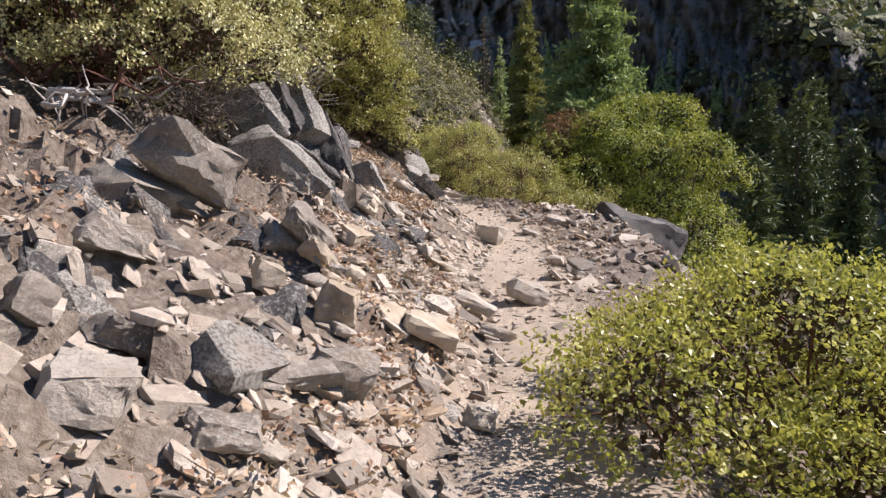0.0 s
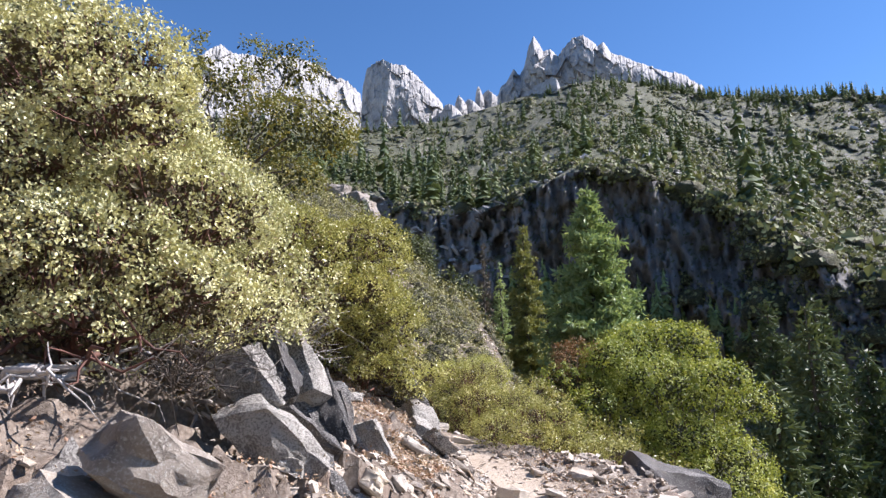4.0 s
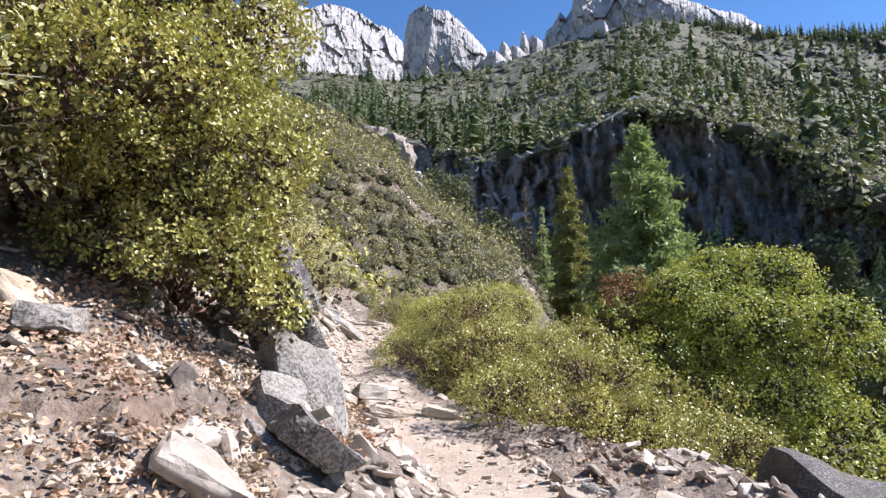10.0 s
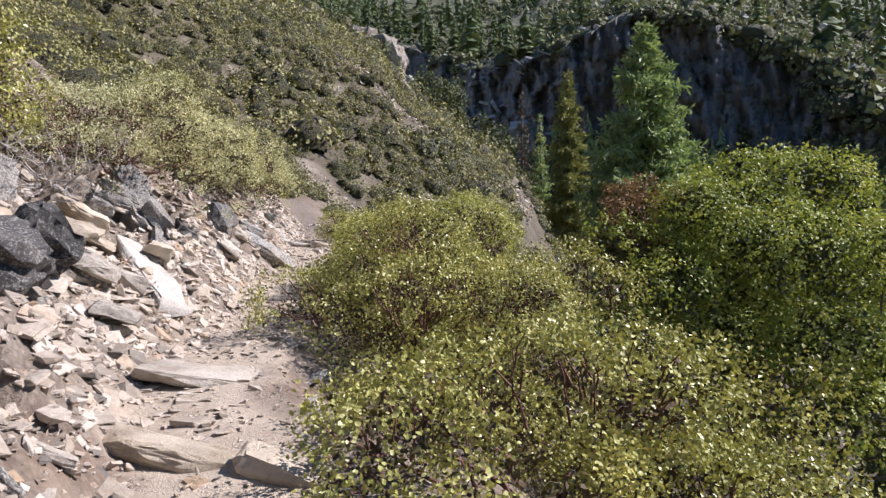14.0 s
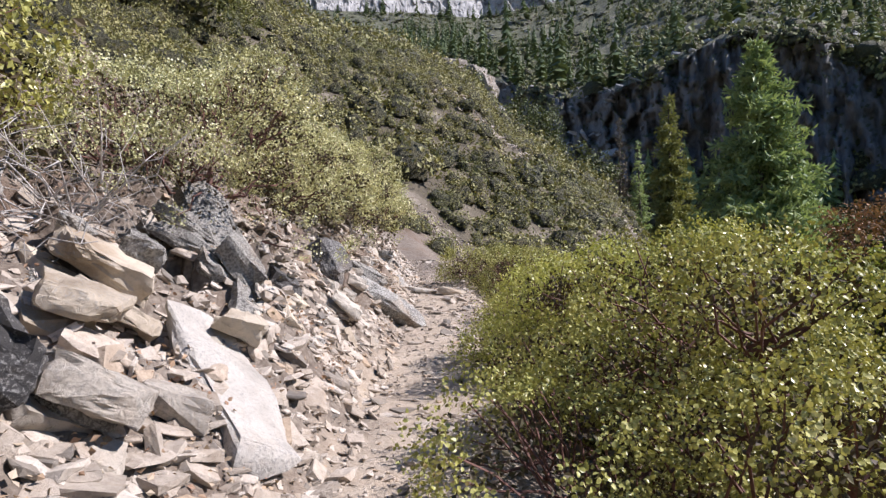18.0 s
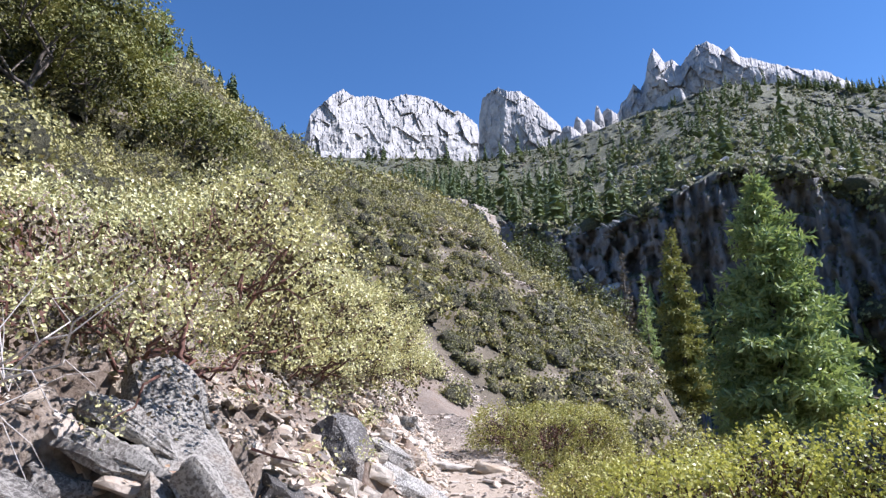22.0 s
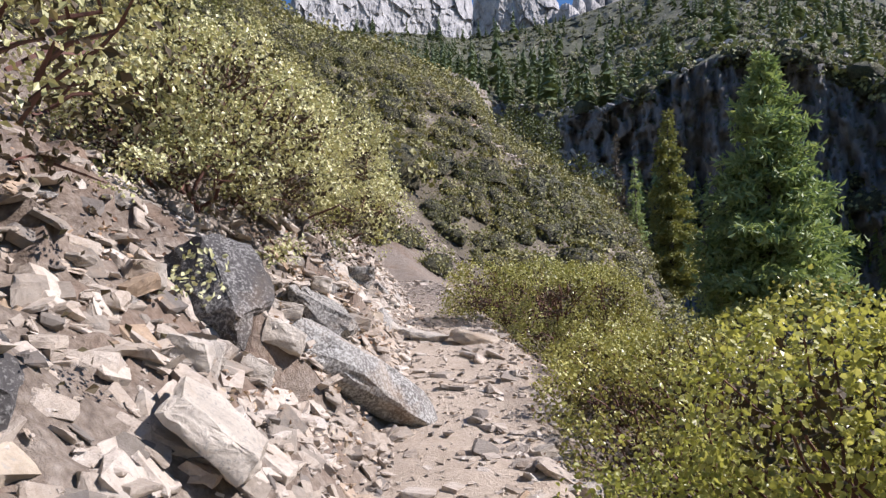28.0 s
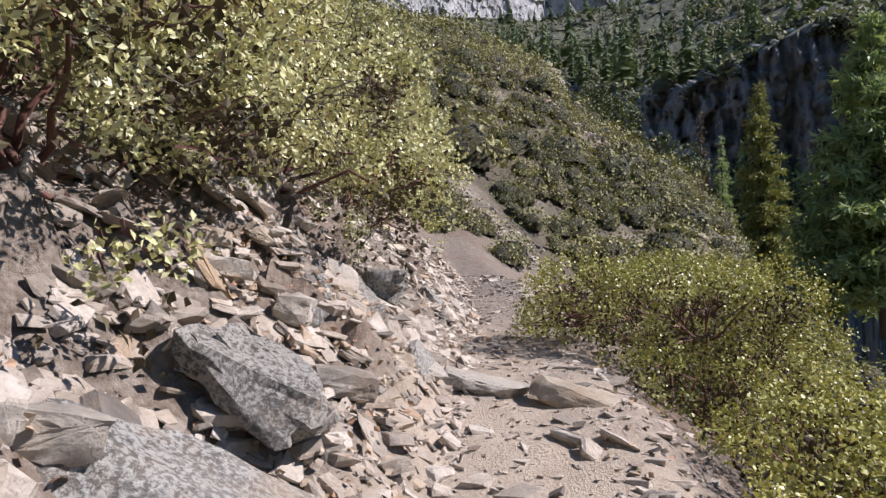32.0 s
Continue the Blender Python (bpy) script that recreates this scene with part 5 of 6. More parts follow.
key_rock("dark lichen-spotted rock in the rocky bank", -3.21, 15.84, 2.39, (0.54, 0.37, 0.37), (-1, 8, 30), 55, ROCK_DARK, 0.035)
key_rock("dark lichen-spotted rock in the rocky bank", -2.72, 15.80, 2.24, (0.38, 0.26, 0.43), (-3, 26, 24), 56, ROCK_DARK, 0.035)
key_rock("tan broken rock in the rocky bank", -2.68, 14.36, 1.99, (0.50, 0.29, 0.27), (-6, 9, 35), 57, ROCK_TAN, 0.030)
key_rock("dark lichen-spotted rock in the rocky bank", -2.87, 14.91, 2.27, (0.28, 0.20, 0.43), (5, 12, 24), 58, ROCK_DARK, 0.035)
key_rock("pale broken rock beside the trail", -2.54, 17.80, 1.87, (0.43, 0.30, 0.28), (-2, 16, 18), 59, ROCK_PALE, 0.025)
key_rock("pale broken rock beside the trail", -2.07, 14.03, 1.59, (0.32, 0.22, 0.26), (4, 12, 40), 60, ROCK_PALE, 0.025)
key_rock("pale broken rock beside the trail", -2.14, 13.53, 1.67, (0.44, 0.31, 0.40), (-0, 7, 40), 61, ROCK_PALE, 0.025)
key_rock("tan broken rock in the rocky bank", -2.51, 13.97, 2.00, (0.38, 0.27, 0.32), (12, -3, 37), 63, ROCK_TAN, 0.030)
key_rock("tan broken rock in the rocky bank", -2.28, 15.02, 1.81, (0.29, 0.20, 0.35), (11, -2, 25), 64, ROCK_TAN, 0.030)
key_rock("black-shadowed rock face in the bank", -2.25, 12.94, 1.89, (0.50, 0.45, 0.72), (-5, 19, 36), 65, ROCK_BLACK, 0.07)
key_rock("pale broken rock beside the trail", -1.66, 13.10, 1.30, (0.37, 0.26, 0.29), (-11, -6, 23), 66, ROCK_PALE, 0.025)
key_rock("dark lichen-spotted rock in the rocky bank", -2.18, 13.52, 1.71, (0.34, 0.24, 0.30), (5, 11, 53), 67, ROCK_DARK, 0.035)
key_rock("dark lichen-spotted rock in the rocky bank", -3.29, 16.08, 2.58, (0.55, 0.29, 0.27), (6, 5, 25), 68, ROCK_DARK, 0.035)
key_rock("pale broken rock beside the trail", -0.27, 9.23, 1.13, (0.20, 0.14, 0.18), (-9, 5, 22), 69, ROCK_PALE, 0.025)
key_rock("pale broken rock beside the trail", -0.39, 9.66, 0.99, (0.20, 0.14, 0.23), (-7, 1, 31), 70, ROCK_PALE, 0.025)
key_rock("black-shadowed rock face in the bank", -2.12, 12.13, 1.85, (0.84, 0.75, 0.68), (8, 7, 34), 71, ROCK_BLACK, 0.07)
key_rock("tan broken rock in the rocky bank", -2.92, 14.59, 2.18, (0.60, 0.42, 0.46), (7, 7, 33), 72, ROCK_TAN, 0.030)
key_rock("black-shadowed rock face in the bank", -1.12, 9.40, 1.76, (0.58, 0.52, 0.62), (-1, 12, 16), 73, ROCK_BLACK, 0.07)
key_rock("dark lichen-spotted rock in the rocky bank", -0.36, 7.71, 0.97, (0.45, 0.31, 0.44), (-3, 18, 18), 75, ROCK_DARK, 0.035)
key_rock("dark lichen-spotted rock in the rocky bank", -1.33, 7.18, 1.62, (0.26, 0.18, 0.20), (8, 2, 28), 76, ROCK_DARK, 0.035)
key_rock("pale broken rock beside the trail", -0.59, 6.95, 0.97, (0.38, 0.27, 0.29), (4, 7, 19), 77, ROCK_PALE, 0.025)
key_rock("pale broken rock beside the trail", -2.01, 7.39, 1.83, (0.22, 0.15, 0.18), (7, 4, 34), 78, ROCK_PALE, 0.025)
key_rock("dusty tan-grey rock in the rocky bank", -1.80, 2.07, 1.23, (0.63, 0.43, 0.84), (1, 11, 33), 83, ROCK_DUSTY, 0.035)
key_rock("pale broken rock beside the trail", 0.56, 7.45, 0.35, (0.37, 0.26, 0.42), (-5, -2, -26), 86, ROCK_PALE, 0.025)
key_rock("pale broken rock beside the trail", 1.72, 8.71, 0.44, (0.38, 0.26, 0.24), (8, 4, -20), 87, ROCK_PALE, 0.025)
key_rock("pale broken rock beside the trail", 1.20, 7.88, 0.32, (0.35, 0.14, 0.13), (6, 15, -9), 88, ROCK_PALE, 0.025)
key_rock("tan broken rock in the rocky bank", -0.68, 1.18, 0.60, (0.20, 0.14, 0.34), (0, 6, 2), 89, ROCK_TAN, 0.030)
key_rock("tan broken rock in the rocky bank", -0.27, 1.60, 0.34, (0.35, 0.25, 0.26), (-0, 4, 6), 90, ROCK_TAN, 0.030)
key_rock("tan broken rock in the rocky bank", -1.04, 1.29, 0.72, (0.19, 0.13, 0.26), (-4, 12, 21), 91, ROCK_TAN, 0.030)
key_rock("pale broken rock beside the trail", -0.01, 1.02, 0.08, (0.18, 0.12, 0.22), (-1, 1, -0), 92, ROCK_PALE, 0.025)
key_rock("pale broken rock beside the trail", -1.17, -0.27, 0.66, (0.25, 0.17, 0.30), (-1, 6, 31), 93, ROCK_PALE, 0.025)
key_rock("dusty tan-grey rock in the rocky bank", -0.86, -0.05, 0.45, (0.24, 0.16, 0.15), (-4, 8, 17), 94, ROCK_DUSTY, 0.035)
key_rock("pale broken rock beside the trail", 0.58, 3.83, 0.17, (0.38, 0.26, 0.34), (-1, 13, 8), 95, ROCK_PALE, 0.025)
key_rock("pale broken rock beside the trail", 0.21, 2.63, 0.09, (0.28, 0.14, 0.14), (-18, 7, -8), 96, ROCK_PALE, 0.025)
key_rock("pale broken rock beside the trail", -0.55, 0.52, 0.30, (0.10, 0.07, 0.08), (0, 18, 5), 97, ROCK_PALE, 0.025)
key_rock("dusty tan-grey rock in the rocky bank", -0.79, 0.45, 0.50, (0.31, 0.19, 0.17), (8, 6, 22), 98, ROCK_DUSTY, 0.035)
key_rock("dusty tan-grey rock in the rocky bank", -0.60, 0.62, 0.43, (0.28, 0.19, 0.32), (3, 17, 20), 99, ROCK_DUSTY, 0.035)
key_rock("dusty tan-grey rock in the rocky bank", -1.28, 0.27, 0.67, (0.30, 0.21, 0.23), (-7, 18, 31), 100, ROCK_DUSTY, 0.035)
key_rock("pale broken rock beside the trail", -1.65, 0.50, 0.92, (0.16, 0.11, 0.22), (-1, 7, 36), 101, ROCK_PALE, 0.025)
key_rock("dusty tan-grey rock in the rocky bank", -1.54, 0.09, 0.80, (0.14, 0.10, 0.39), (-18, 12, 45), 102, ROCK_DUSTY, 0.035)
key_rock("dusty tan-grey rock in the rocky bank", -1.05, 2.11, 0.85, (0.34, 0.24, 0.44), (-1, 19, 9), 103, ROCK_DUSTY, 0.035)
key_rock("dusty tan-grey rock in the rocky bank", -1.51, 0.69, 0.98, (0.25, 0.17, 0.25), (-8, 14, 28), 104, ROCK_DUSTY, 0.035)
key_rock("pale broken rock beside the trail", 0.06, 3.05, 0.21, (0.37, 0.21, 0.19), (-2, 4, -10), 105, ROCK_PALE, 0.025)

# bare rock on the nose of the hillside ahead
for az_, r_, el_, dims, seed, mat in ((-7.6, 118, 16.6, (9, 7, 7), 951, ROCK_FAR), (-6.4, 116, 15.6, (7, 6, 8), 952, ROCK_FAR), (-5.2, 112, 14.0, (6, 5, 5), 953, ROCK_WHITE), (-9.0, 120, 17.8, (8, 6, 5), 954, ROCK_FAR), (-0.5, 74, 8.6, (4, 3, 2.4), 955, ROCK_FAR), (2.2, 72, 6.8, (4, 3, 2.6), 956, ROCK_FAR), (3.6, 70, 5.6, (3.4, 3, 2.8), 957, ROCK_FAR), (1.0, 66, 6.0, (3, 2.4, 2), 958, ROCK_FAR)):
    x, y = at_dir(az_, r_)
    key_rock("grey-brown bedrock outcrop on the hillside ahead", x, y, PIVOT[2] + r_ * math.tan(radians(el_)), dims, (8, 12, 30 + seed), seed, mat, 0.05)
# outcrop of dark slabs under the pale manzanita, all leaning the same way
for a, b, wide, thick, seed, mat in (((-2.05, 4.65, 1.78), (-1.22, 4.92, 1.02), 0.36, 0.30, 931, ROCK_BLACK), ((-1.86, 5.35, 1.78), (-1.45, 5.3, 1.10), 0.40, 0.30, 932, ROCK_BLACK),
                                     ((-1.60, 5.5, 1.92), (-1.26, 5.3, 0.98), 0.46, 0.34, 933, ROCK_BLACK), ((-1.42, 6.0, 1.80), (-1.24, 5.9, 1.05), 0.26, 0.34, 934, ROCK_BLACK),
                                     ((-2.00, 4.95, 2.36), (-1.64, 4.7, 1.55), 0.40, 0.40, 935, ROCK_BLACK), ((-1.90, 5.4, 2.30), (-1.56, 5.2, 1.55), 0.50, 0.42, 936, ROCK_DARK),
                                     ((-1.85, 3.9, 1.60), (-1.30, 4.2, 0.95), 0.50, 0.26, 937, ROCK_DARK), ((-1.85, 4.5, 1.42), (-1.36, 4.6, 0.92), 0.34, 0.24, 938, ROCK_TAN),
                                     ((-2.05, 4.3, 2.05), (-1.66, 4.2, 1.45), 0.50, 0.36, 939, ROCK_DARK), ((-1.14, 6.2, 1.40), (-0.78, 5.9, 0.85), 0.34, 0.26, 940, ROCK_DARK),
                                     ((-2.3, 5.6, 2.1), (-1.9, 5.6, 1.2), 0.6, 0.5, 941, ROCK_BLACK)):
    slab("dark lichen-crusted slab leaning in the outcrop of the bank", a, b, (-0.15, -0.95, 0.08), wide, thick, seed, mat, 0.045)

# fractured bedrock of the bank, dipping towards the trail
g = np.random.default_rng(70)
for k in range(110):
    y = g.uniform(-0.6, 6.0) if k < 70 else g.uniform(6.0, 9.6) if k < 84 else g.uniform(11.5, 17.5)
    d = g.uniform(-2.9, -0.75)
    x = float(trail_x(y)) + d
    ln = g.uniform(0.38, 0.95) * (1.0 if d < -1.1 else 0.62) * (0.55 if 5.5 < y < 9.6 else 0.8)
    u = Vector((0.55 + g.normal(0, 0.22), -0.65 + g.normal(0, 0.22), -0.62 + g.normal(0, 0.2))).normalized()
    c = Vector((x, y, gz(x, y) - (0.10 if 5.5 < y < 9.6 else 0.05)))
    # dark blocks favoured below y 9.6: shade of overhanging bushes given as rock colour
    dark = g.uniform() < (0.88 if y < 9.6 else 0.45)
    slab("dark lichen-spotted bedrock block in the bank" if dark else "tan fractured bedrock block in the bank", c - u * ln / 2, c + u * ln / 2, (0.62 + g.normal(0, 0.25), -0.35 + g.normal(0, 0.25), 0.62), ln * g.uniform(0.42, 0.7), ln * g.uniform(0.3, 0.5), 920 + k, (ROCK_DARK if g.uniform() < 0.5 else ROCK_BLACK) if dark else ROCK_TAN, 0.05)

# broken stones of the bank, each a thing of its own
STONES = [stone_mesh(d, 500 + i, 3, 0.045) for i, d in enumerate([(1, 0.7, 0.26), (1, 0.55, 0.30), (1, 0.8, 0.36), (1, 0.45, 0.20), (1, 0.7, 0.14), (0.9, 0.7, 0.44), (1, 0.35, 0.22), (1, 0.6, 0.17)] * 2)]
STONE_SETS = {}
for mat in (ROCK_PALE, ROCK_TAN, ROCK_DARK):
    copies = []
    for me in STONES:
        c = me.copy()
        c.materials.clear()
        c.materials.append(mat)
        copies.append(c)
    STONE_SETS[mat.name] = copies
g = np.random.default_rng(77)
done = 0
while done < 300:
    y = g.uniform(-0.8, 30)
    d = -0.45 - abs(g.normal(0, 1.0))
    if d < -3.0:
        continue
    if g.uniform() < 0.20:
        d = g.uniform(0.45, 0.9) if y > 10 else g.uniform(0.6, 2.4)
        y = y if y > 10 else g.uniform(4.5, 10.2)
    x = float(trail_x(y)) + d
    size = float(np.clip(g.lognormal(-1.55, 0.45), 0.11, 0.55)) * (1.15 if d < -0.9 else 0.8)
    mat = g.choice(["pale_rock", "ochre_rock", "lichen_rock"], p=[0.5, 0.28, 0.22] if d > -1.4 else [0.34, 0.2, 0.46])
    me = STONE_SETS[str(mat)][int(g.integers(0, 16))]
    dims = max(v.co.z for v in me.vertices)
    ob = new("stone", me)
    ob.matrix_basis = pose(x, y, gz(x, y) + dims * size * 0.08, 0, (30 if d < -0.5 else 0), 0) @ pose(0, 0, 0, g.normal(0, 15), g.normal(0, 15), g.uniform(0, 360)) @ Matrix.Diagonal((size, size, size, 1))
    words = {"pale_rock": "pale grey broken stone", "ochre_rock": "tan broken stone", "lichen_rock": "dark lichen-spotted broken stone"}[str(mat)]
    tagged(ob, words + (" on the trail edge" if d > -0.7 else " in the rocky bank"), "stone", "broken stones of the bank")
    done += 1


def shards(points, n, seed):
    """A few small angular stones to draw from, as corners and faces."""
    out = []
    for k in range(n):
        g = np.random.default_rng(seed + k)
        bm = hull(block_points(g, 3)[-points:] if points < 11 else block_points(g, points - 8))
        bm.verts.index_update()
        out.append((np.array([v.co[:] for v in bm.verts]), np.array([[v.index for v in f.verts] for f in bm.faces])))
        bm.free()
    return out


def chipped(n, seed):
    """Blocks with a stepped, chipped skin, as corners and faces."""
    out = []
    for k in range(n):
        me = stone_mesh((2, 2, 2), seed + k, 2, 0.05)
        out.append((np.array([v.co[:] for v in me.vertices]), np.array([p.vertices[:] for p in me.polygons])))
        bpy.data.meshes.remove(me)
    return out


COARSE, FINE, CHIPPED = shards(14, 14, 40), shards(7, 10, 60), chipped(16, 80)


def stone_cloud(n, seed, lo, hi, pick, kinds, sink=0.10, tilt=0.45, lean=0.25):
    """Loose angular stones, joined."""
    g = np.random.default_rng(seed)
    spots = pick(g, n)
    x, y = spots[0], spots[1]
    n = len(x)
    size = np.clip(g.lognormal(math.log(lo * 1.5), 0.5, n), lo * 0.6, hi)
    sc = np.stack([size, size * g.uniform(0.5, 0.9, n), size * g.uniform(0.12, 0.34, n)], -1) / 2
    a, t, r = g.uniform(0, 2 * math.pi, n), g.normal(lean, tilt, n), g.normal(0, tilt, n)
    z = (spots[2] if len(spots) > 2 else height(x, y)) + size * sink
    which = g.integers(0, len(kinds), n)
    pieces = []
    for k, (v, f) in enumerate(kinds):
        i = np.nonzero(which == k)[0]
        if not len(i):
            continue
        p = v[None] * sc[i][:, None]
        cr, sr = np.cos(r[i])[:, None], np.sin(r[i])[:, None]
        Y, Z = p[..., 1] * cr - p[..., 2] * sr, p[..., 1] * sr + p[..., 2] * cr
        ca, sa, ct, st = (q[:, None] for q in (np.cos(a[i]), np.sin(a[i]), np.cos(t[i]), np.sin(t[i])))
        X = p[..., 0] * ca - Y * sa
        Y = p[..., 0] * sa + Y * ca
        q = np.stack([X * ct + Z * st, Y, -X * st + Z * ct], -1) + np.stack([x[i], y[i], z[i]], -1)[:, None]
        pieces.append((q.reshape(-1, 3), (f[None] + (np.arange(len(i)) * len(v))[:, None, None]).reshape(-1, 3)))
    return joined(pieces)


def stones_material():
    m, nt, b, out = material("loose_stones")
    geo = nt.nodes.new("ShaderNodeNewGeometry")
    col = ramp(nt, geo.outputs["Random Per Island"], [(0.0, (0.17, 0.15, 0.13)), (0.10, (0.28, 0.245, 0.20)), (0.24, (0.45, 0.385, 0.31)), (0.6, (0.56, 0.48, 0.39)), (0.88, (0.68, 0.61, 0.52)), (1.0, (0.46, 0.33, 0.21))])
    n = noise_node(nt, 16, 8, 0.75, geo.outputs["Position"])
    col = mix(nt, 1.0, col, ramp(nt, n.outputs[0], [(0.3, (0.66, 0.63, 0.60)), (0.6, (1.0, 1.0, 1.0))]), "MULTIPLY")
    soil = noise_node(nt, 4.5, 6, 0.7, geo.outputs["Position"])
    col = mix(nt, grade(nt, soil.outputs[0], 0.50, 0.66, 0.55), col, (0.36, 0.27, 0.185))
    crust = noise_node(nt, 48, 7, 0.75, geo.outputs["Position"])
    col = mix(nt, grade(nt, crust.outputs[0], 0.56, 0.66, 0.6), col, (0.17, 0.155, 0.135))
    nt.links.new(col, b.inputs["Base Color"])
    b.inputs["Roughness"].default_value = 0.9
    bump(nt, b, n.outputs[0], 0.8, 0.03)
    return m


LOOSE = stones_material()


def on_bank(g, n):
    y = g.uniform(-1.5, 31, n)
    d = -0.30 - np.abs(g.normal(0, 1.1, n))
    k = d > -3.4
    return (trail_x(y) + d)[k], y[k]


def on_rubble(g, n):
    y = np.where(g.uniform(0, 1, n) < 0.55, g.uniform(11, 23, n), g.uniform(-1.5, 31, n))
    d = -0.55 - np.abs(g.normal(0, 0.85, n))
    k = (d > -3.2) & ((d < -0.8) | (g.uniform(0, 1, n) < 0.6))
    return (trail_x(y) + d)[k], y[k]


def on_trail(g, n):
    y = g.uniform(-1.5, 31, n)
    wide = np.interp(y, [4, 6, 9.3, 11.5], [0.5, 1.3, 1.3, 0.5])
    d = g.normal(0.1, 0.45, n) * (1 + wide * 0.6) + 0.25 * (wide - 0.5)
    return trail_x(y) + d, y


def on_ledge(g, n):
    y = g.uniform(4.2, 10.4, n)
    d = g.uniform(0.35, 2.5, n)
    return trail_x(y) + d, y


for name, label, args in (("ledge_rubble", "broken pale stones on the outer ledge of the trail", (650, 85, 0.06, 0.34, on_ledge, COARSE)), ("loose_stones", "loose pale and tan stones on the bank", (6000, 81, 0.05, 0.20, on_bank, COARSE, 0.06, 0.35, 0.5)), ("trail_gravel", "small gravel scattered on the trail", (6500, 82, 0.026, 0.13, on_trail, FINE, 0.1, 0.25, 0.0)), ("bank_gravel", "fine gravel between the stones of the bank", (9000, 83, 0.026, 0.08, on_bank, FINE)), ("trail_plates", "flat pale stone plates bedded in the trail", (800, 88, 0.06, 0.22, on_trail, COARSE, -0.06, 0.08, 0.0)), ("bank_rubble", "jumbled cream and tan angular blocks of the bank", (3600, 86, 0.075, 0.28, on_rubble, CHIPPED, -0.02, 0.36, 0.5))):
    tagged(place(name, mesh_np(name, *stone_cloud(*args)), LOOSE), label, "gravel", kind="stuff")

def on_spur(g, n):
    az, rr = g.uniform(-11, 7, n), g.uniform(32, 82, n)
    x, y = PIVOT[0] + rr * np.sin(np.radians(az)), PIVOT[1] + rr * np.cos(np.radians(az))
    k = vnoise(x * 0.15, y * 0.15, 0, 95) > 0.0
    return x[k], y[k]


tagged(place("scree", mesh_np("scree", *stone_cloud(3600, 84, 0.22, 1.5, on_spur, COARSE)), LOOSE), "pale grey scree on the hillside ahead", "scree", kind="stuff")


def on_strip(g, n):
    t = g.uniform(0, 1, n)
    return -6.8 + 4.8 * t + g.normal(0, 0.8, n), 41.5 - 4.0 * t + g.normal(0, 0.8, n)


def beside_trail(g, n):
    y = g.uniform(18.5, 31, n)
    return trail_x(y) + np.where(g.uniform(0, 1, n) < 0.6, g.uniform(0.15, 0.8, n), g.uniform(-0.75, -0.3, n)), y


tagged(place("open_scree", mesh_np("open_scree", *stone_cloud(1100, 90, 0.08, 0.5, on_strip, COARSE)), LOOSE), "pale open scree beyond the bend of the trail", "scree", kind="stuff")
tagged(place("trail_side_stones", mesh_np("trail_side_stones", *stone_cloud(620, 91, 0.06, 0.26, beside_trail, CHIPPED, -0.02, 0.3, 0.1)), LOOSE), "angular cream stones along the sides of the trail", "stones", kind="stuff")


def on_mountain(g, n):
    az, k = g.uniform(-26, 56, n), g.uniform(0.36, 0.89, n)
    k = np.where(((az > -7) & (az < 7)) & (g.uniform(0, 1, n) < 0.45), g.uniform(0.02, 0.4, n), k)
    keep = fbm(az * 0.45, k * 13, octaves=3, seed=77) > 0.02
    p = mountain(az[keep], k[keep])
    return p[:, 0], p[:, 1], p[:, 2]


tagged(place("mountain_outcrops", mesh_np("mountain_outcrops", *stone_cloud(1700, 87, 2.2, 8, on_mountain, CHIPPED, 0.02, 0.4, 0.1)), GRANITE), "pale granite outcrops among the brush of the far mountainside", "outcrops", kind="stuff")

# ---- fallen leaves and dead wood ----
LITTER = leaf_material("fallen_leaf", [(0.26, 0.14, 0.09), (0.40, 0.24, 0.16), (0.50, 0.35, 0.24), (0.60, 0.49, 0.38), (0.34, 0.20, 0.14)], 0.7, 0.2)
g = np.random.default_rng(88)
pick = g.uniform(0, 1, 46000)
y = np.where(pick < 0.3, g.uniform(5.5, 10, 46000), np.where(pick < 0.6, g.uniform(-1.5, 11, 46000), g.uniform(-1.5, 31, 46000)))
d = np.where(g.uniform(0, 1, 46000) < 0.93, -0.5 - np.abs(g.normal(0, 1.5, 46000)), g.uniform(0.4, 1.6, 46000))
x = trail_x(y) + d
keep = vnoise(x * 0.8, y * 0.8, 0, 91) + 0.25 * vnoise(x * 3, y * 3, 0, 92) > np.where((y > 5.5) & (y < 10) & (d < -0.9), -0.45, np.where(y < 10, -0.1, 0.0))
x, y = x[keep], y[keep]
c = np.stack([x, y, height(x, y) + g.uniform(0.012, 0.065, len(x))], -1)
o = g.normal(0, 1, (len(x), 3)) * [1, 1, 0.25]
v, f = kites(c, o * 1.5, np.full(len(x), 0.036), 0.34, 89)
tagged(place("leaf_litter", mesh_np("leaf_litter", v, f), LITTER), "dry red-brown fallen leaves on the bank", "leaves", kind="stuff")


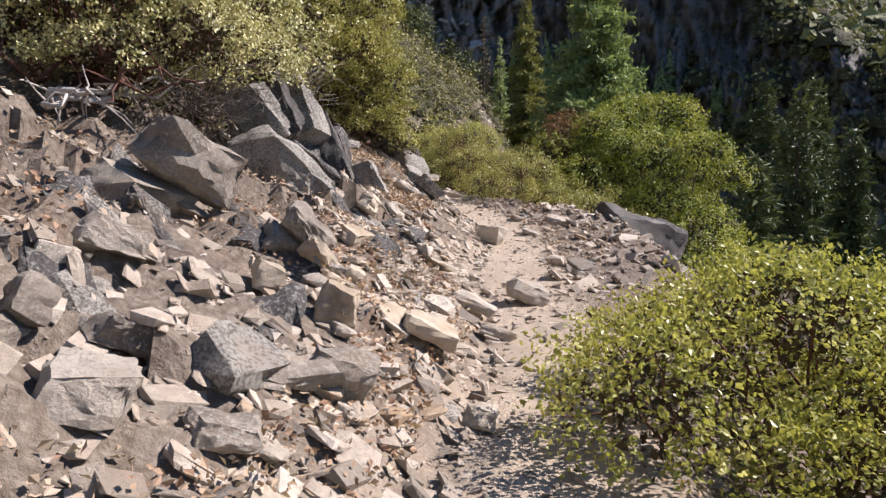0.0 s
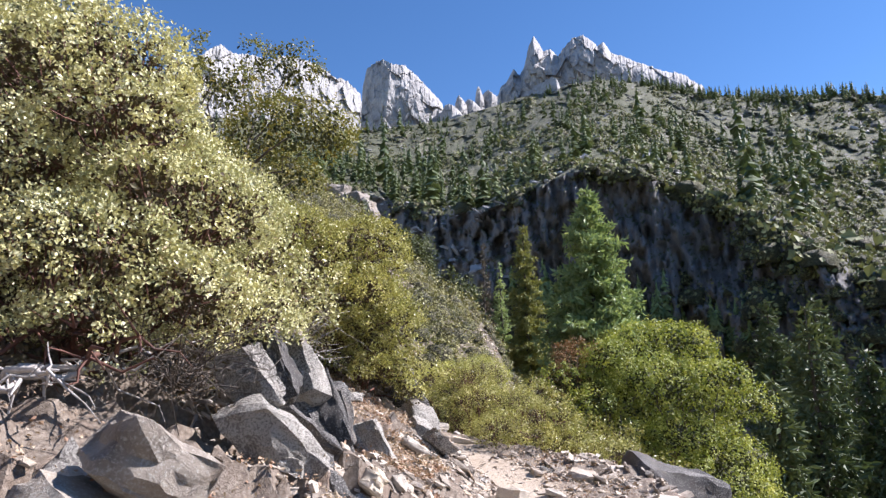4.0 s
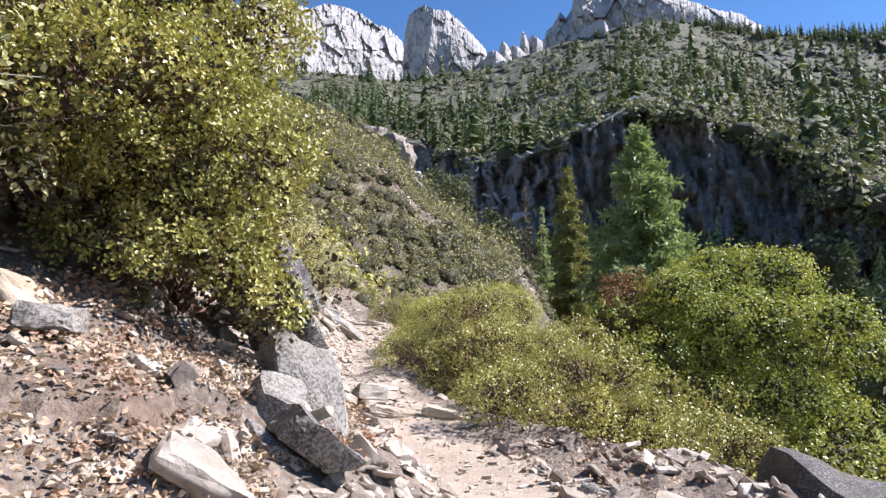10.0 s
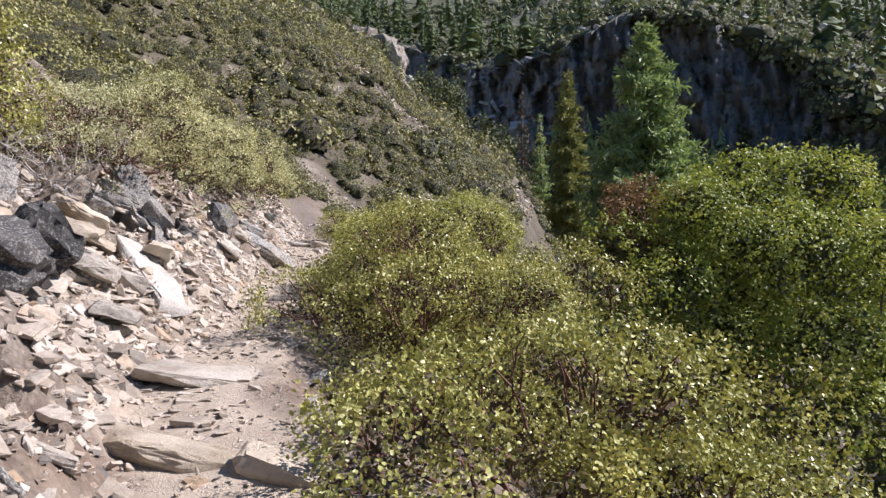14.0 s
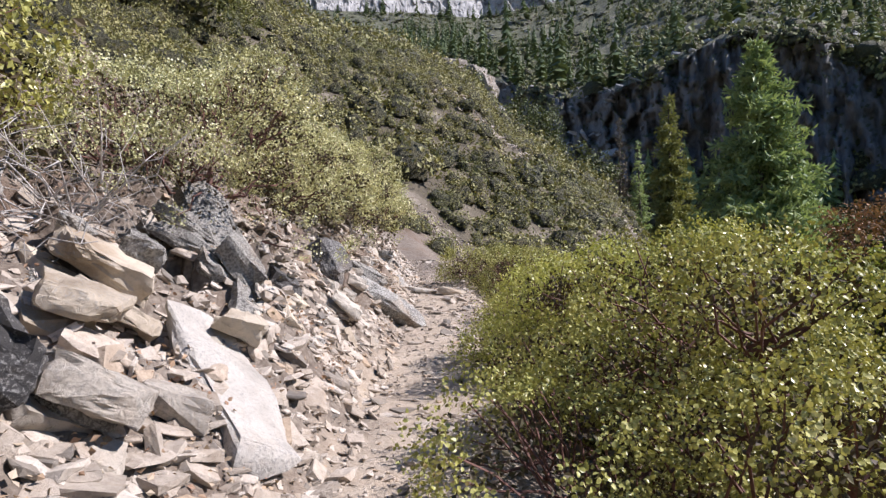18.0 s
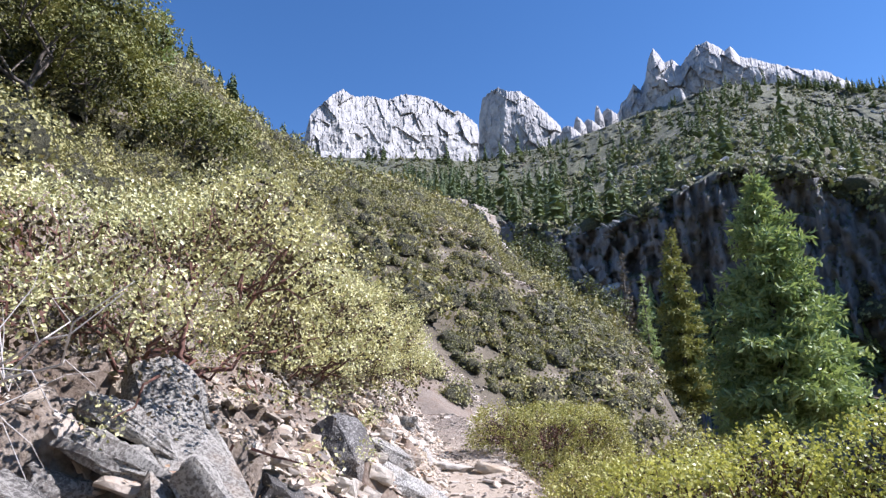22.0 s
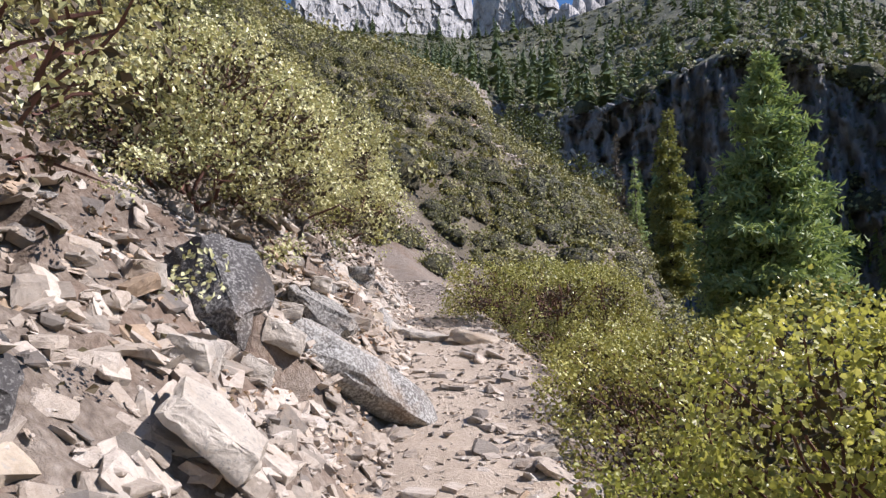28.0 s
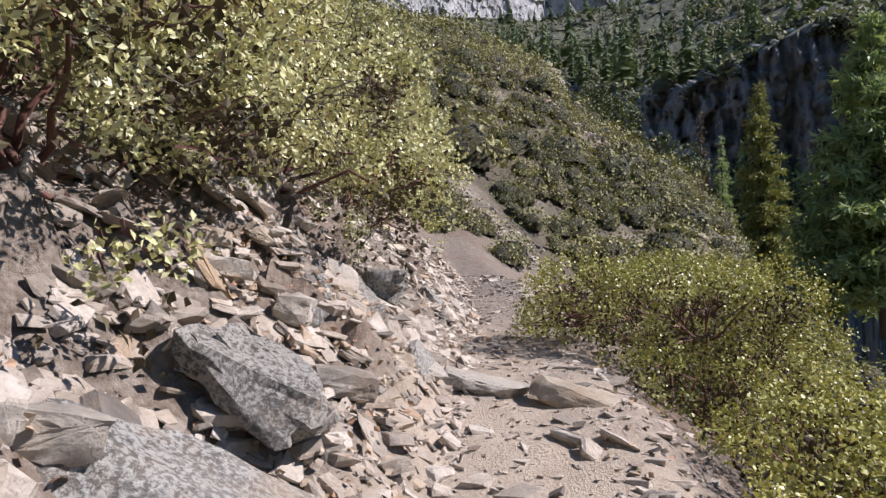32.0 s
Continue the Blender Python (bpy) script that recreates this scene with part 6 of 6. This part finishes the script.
def snag(label, x, y, z, reach, n, seed, mat, thick, flat=0.4, lean=(1.0, 0.0)):
    """A dead root or bush: crooked bare branches from one base, each a part."""
    g = np.random.default_rng(seed)
    root = empty("dead_branch", pose(x, y, z), label, "dead wood")
    for k in range(n):
        a = g.uniform(-1.3, 1.3) + math.atan2(lean[1], lean[0])
        ln = reach * g.uniform(0.5, 1.1)
        e = np.array([math.cos(a) * ln, math.sin(a) * ln, ln * g.uniform(-0.2, flat)])
        p = bend((0, 0, 0), e, g, 0.07 * ln, 7)
        pieces = [tube(p, np.linspace(thick, thick * 0.25, 7), 6)]
        for j in range(5):
            s0 = p[g.integers(1, 6)]
            q = bend(s0, s0 + g.normal(0, 0.3 * ln, 3), g, 0.04 * ln, 4)
            pieces.append(tube(q, np.linspace(thick * 0.4, thick * 0.1, 4), 4))
        v, f = joined(pieces)
        place("branch", mesh_np("branch", v, f, True), mat, root)
    return root


snag("bleached twisted dead root lying on the rocks", -2.15, 4.75, gz(-2.15, 4.75) + 0.2, 0.7, 4, 401, DEADWOOD, 0.035, 0.3, (0.6, -0.8))
snag("tangle of grey dead manzanita twigs", -3.4, 15.0, gz(-3.4, 15.0) + 0.15, 1.0, 20, 402, DEADWOOD, 0.009, 0.9, (0.6, -0.8))
snag("tangle of grey dead manzanita twigs", -2.6, 5.6, gz(-2.6, 5.6) + 0.3, 1.1, 24, 403, DEADWOOD, 0.008, 0.9, (0.7, -0.7))
snag("tangle of dark dead manzanita twigs", -2.5, 7.4, gz(-2.5, 7.4) + 0.3, 1.0, 18, 404, BARK, 0.009, 0.9, (0.8, -0.6))
snag("tangle of grey dead manzanita twigs", -3.9, 21.0, gz(-3.9, 21.0) + 0.2, 1.0, 18, 405, BARK, 0.008, 0.9, (0.7, -0.7))
snag("tangle of dark dead manzanita twigs", -2.35, 4.0, gz(-2.35, 4.0) + 0.35, 1.0, 26, 406, BARK, 0.008, 0.8, (0.8, -0.5))
snag("tangle of grey dead manzanita twigs", -2.2, 6.4, gz(-2.2, 6.4) + 0.45, 1.0, 22, 407, DEADWOOD, 0.007, 0.6, (0.8, -0.5))
snag("thick red-barked manzanita limb sprawling over the rocks", -2.9, 3.6, gz(-2.9, 3.6) + 0.3, 1.2, 4, 408, BARK_RED, 0.032, 0.4, (0.7, -0.7))
snag("bleached twisted dead root lying on the rocks", -3.0, 3.0, gz(-3.0, 3.0) + 0.2, 0.9, 4, 409, DEADWOOD, 0.03, 0.2, (0.8, -0.4))
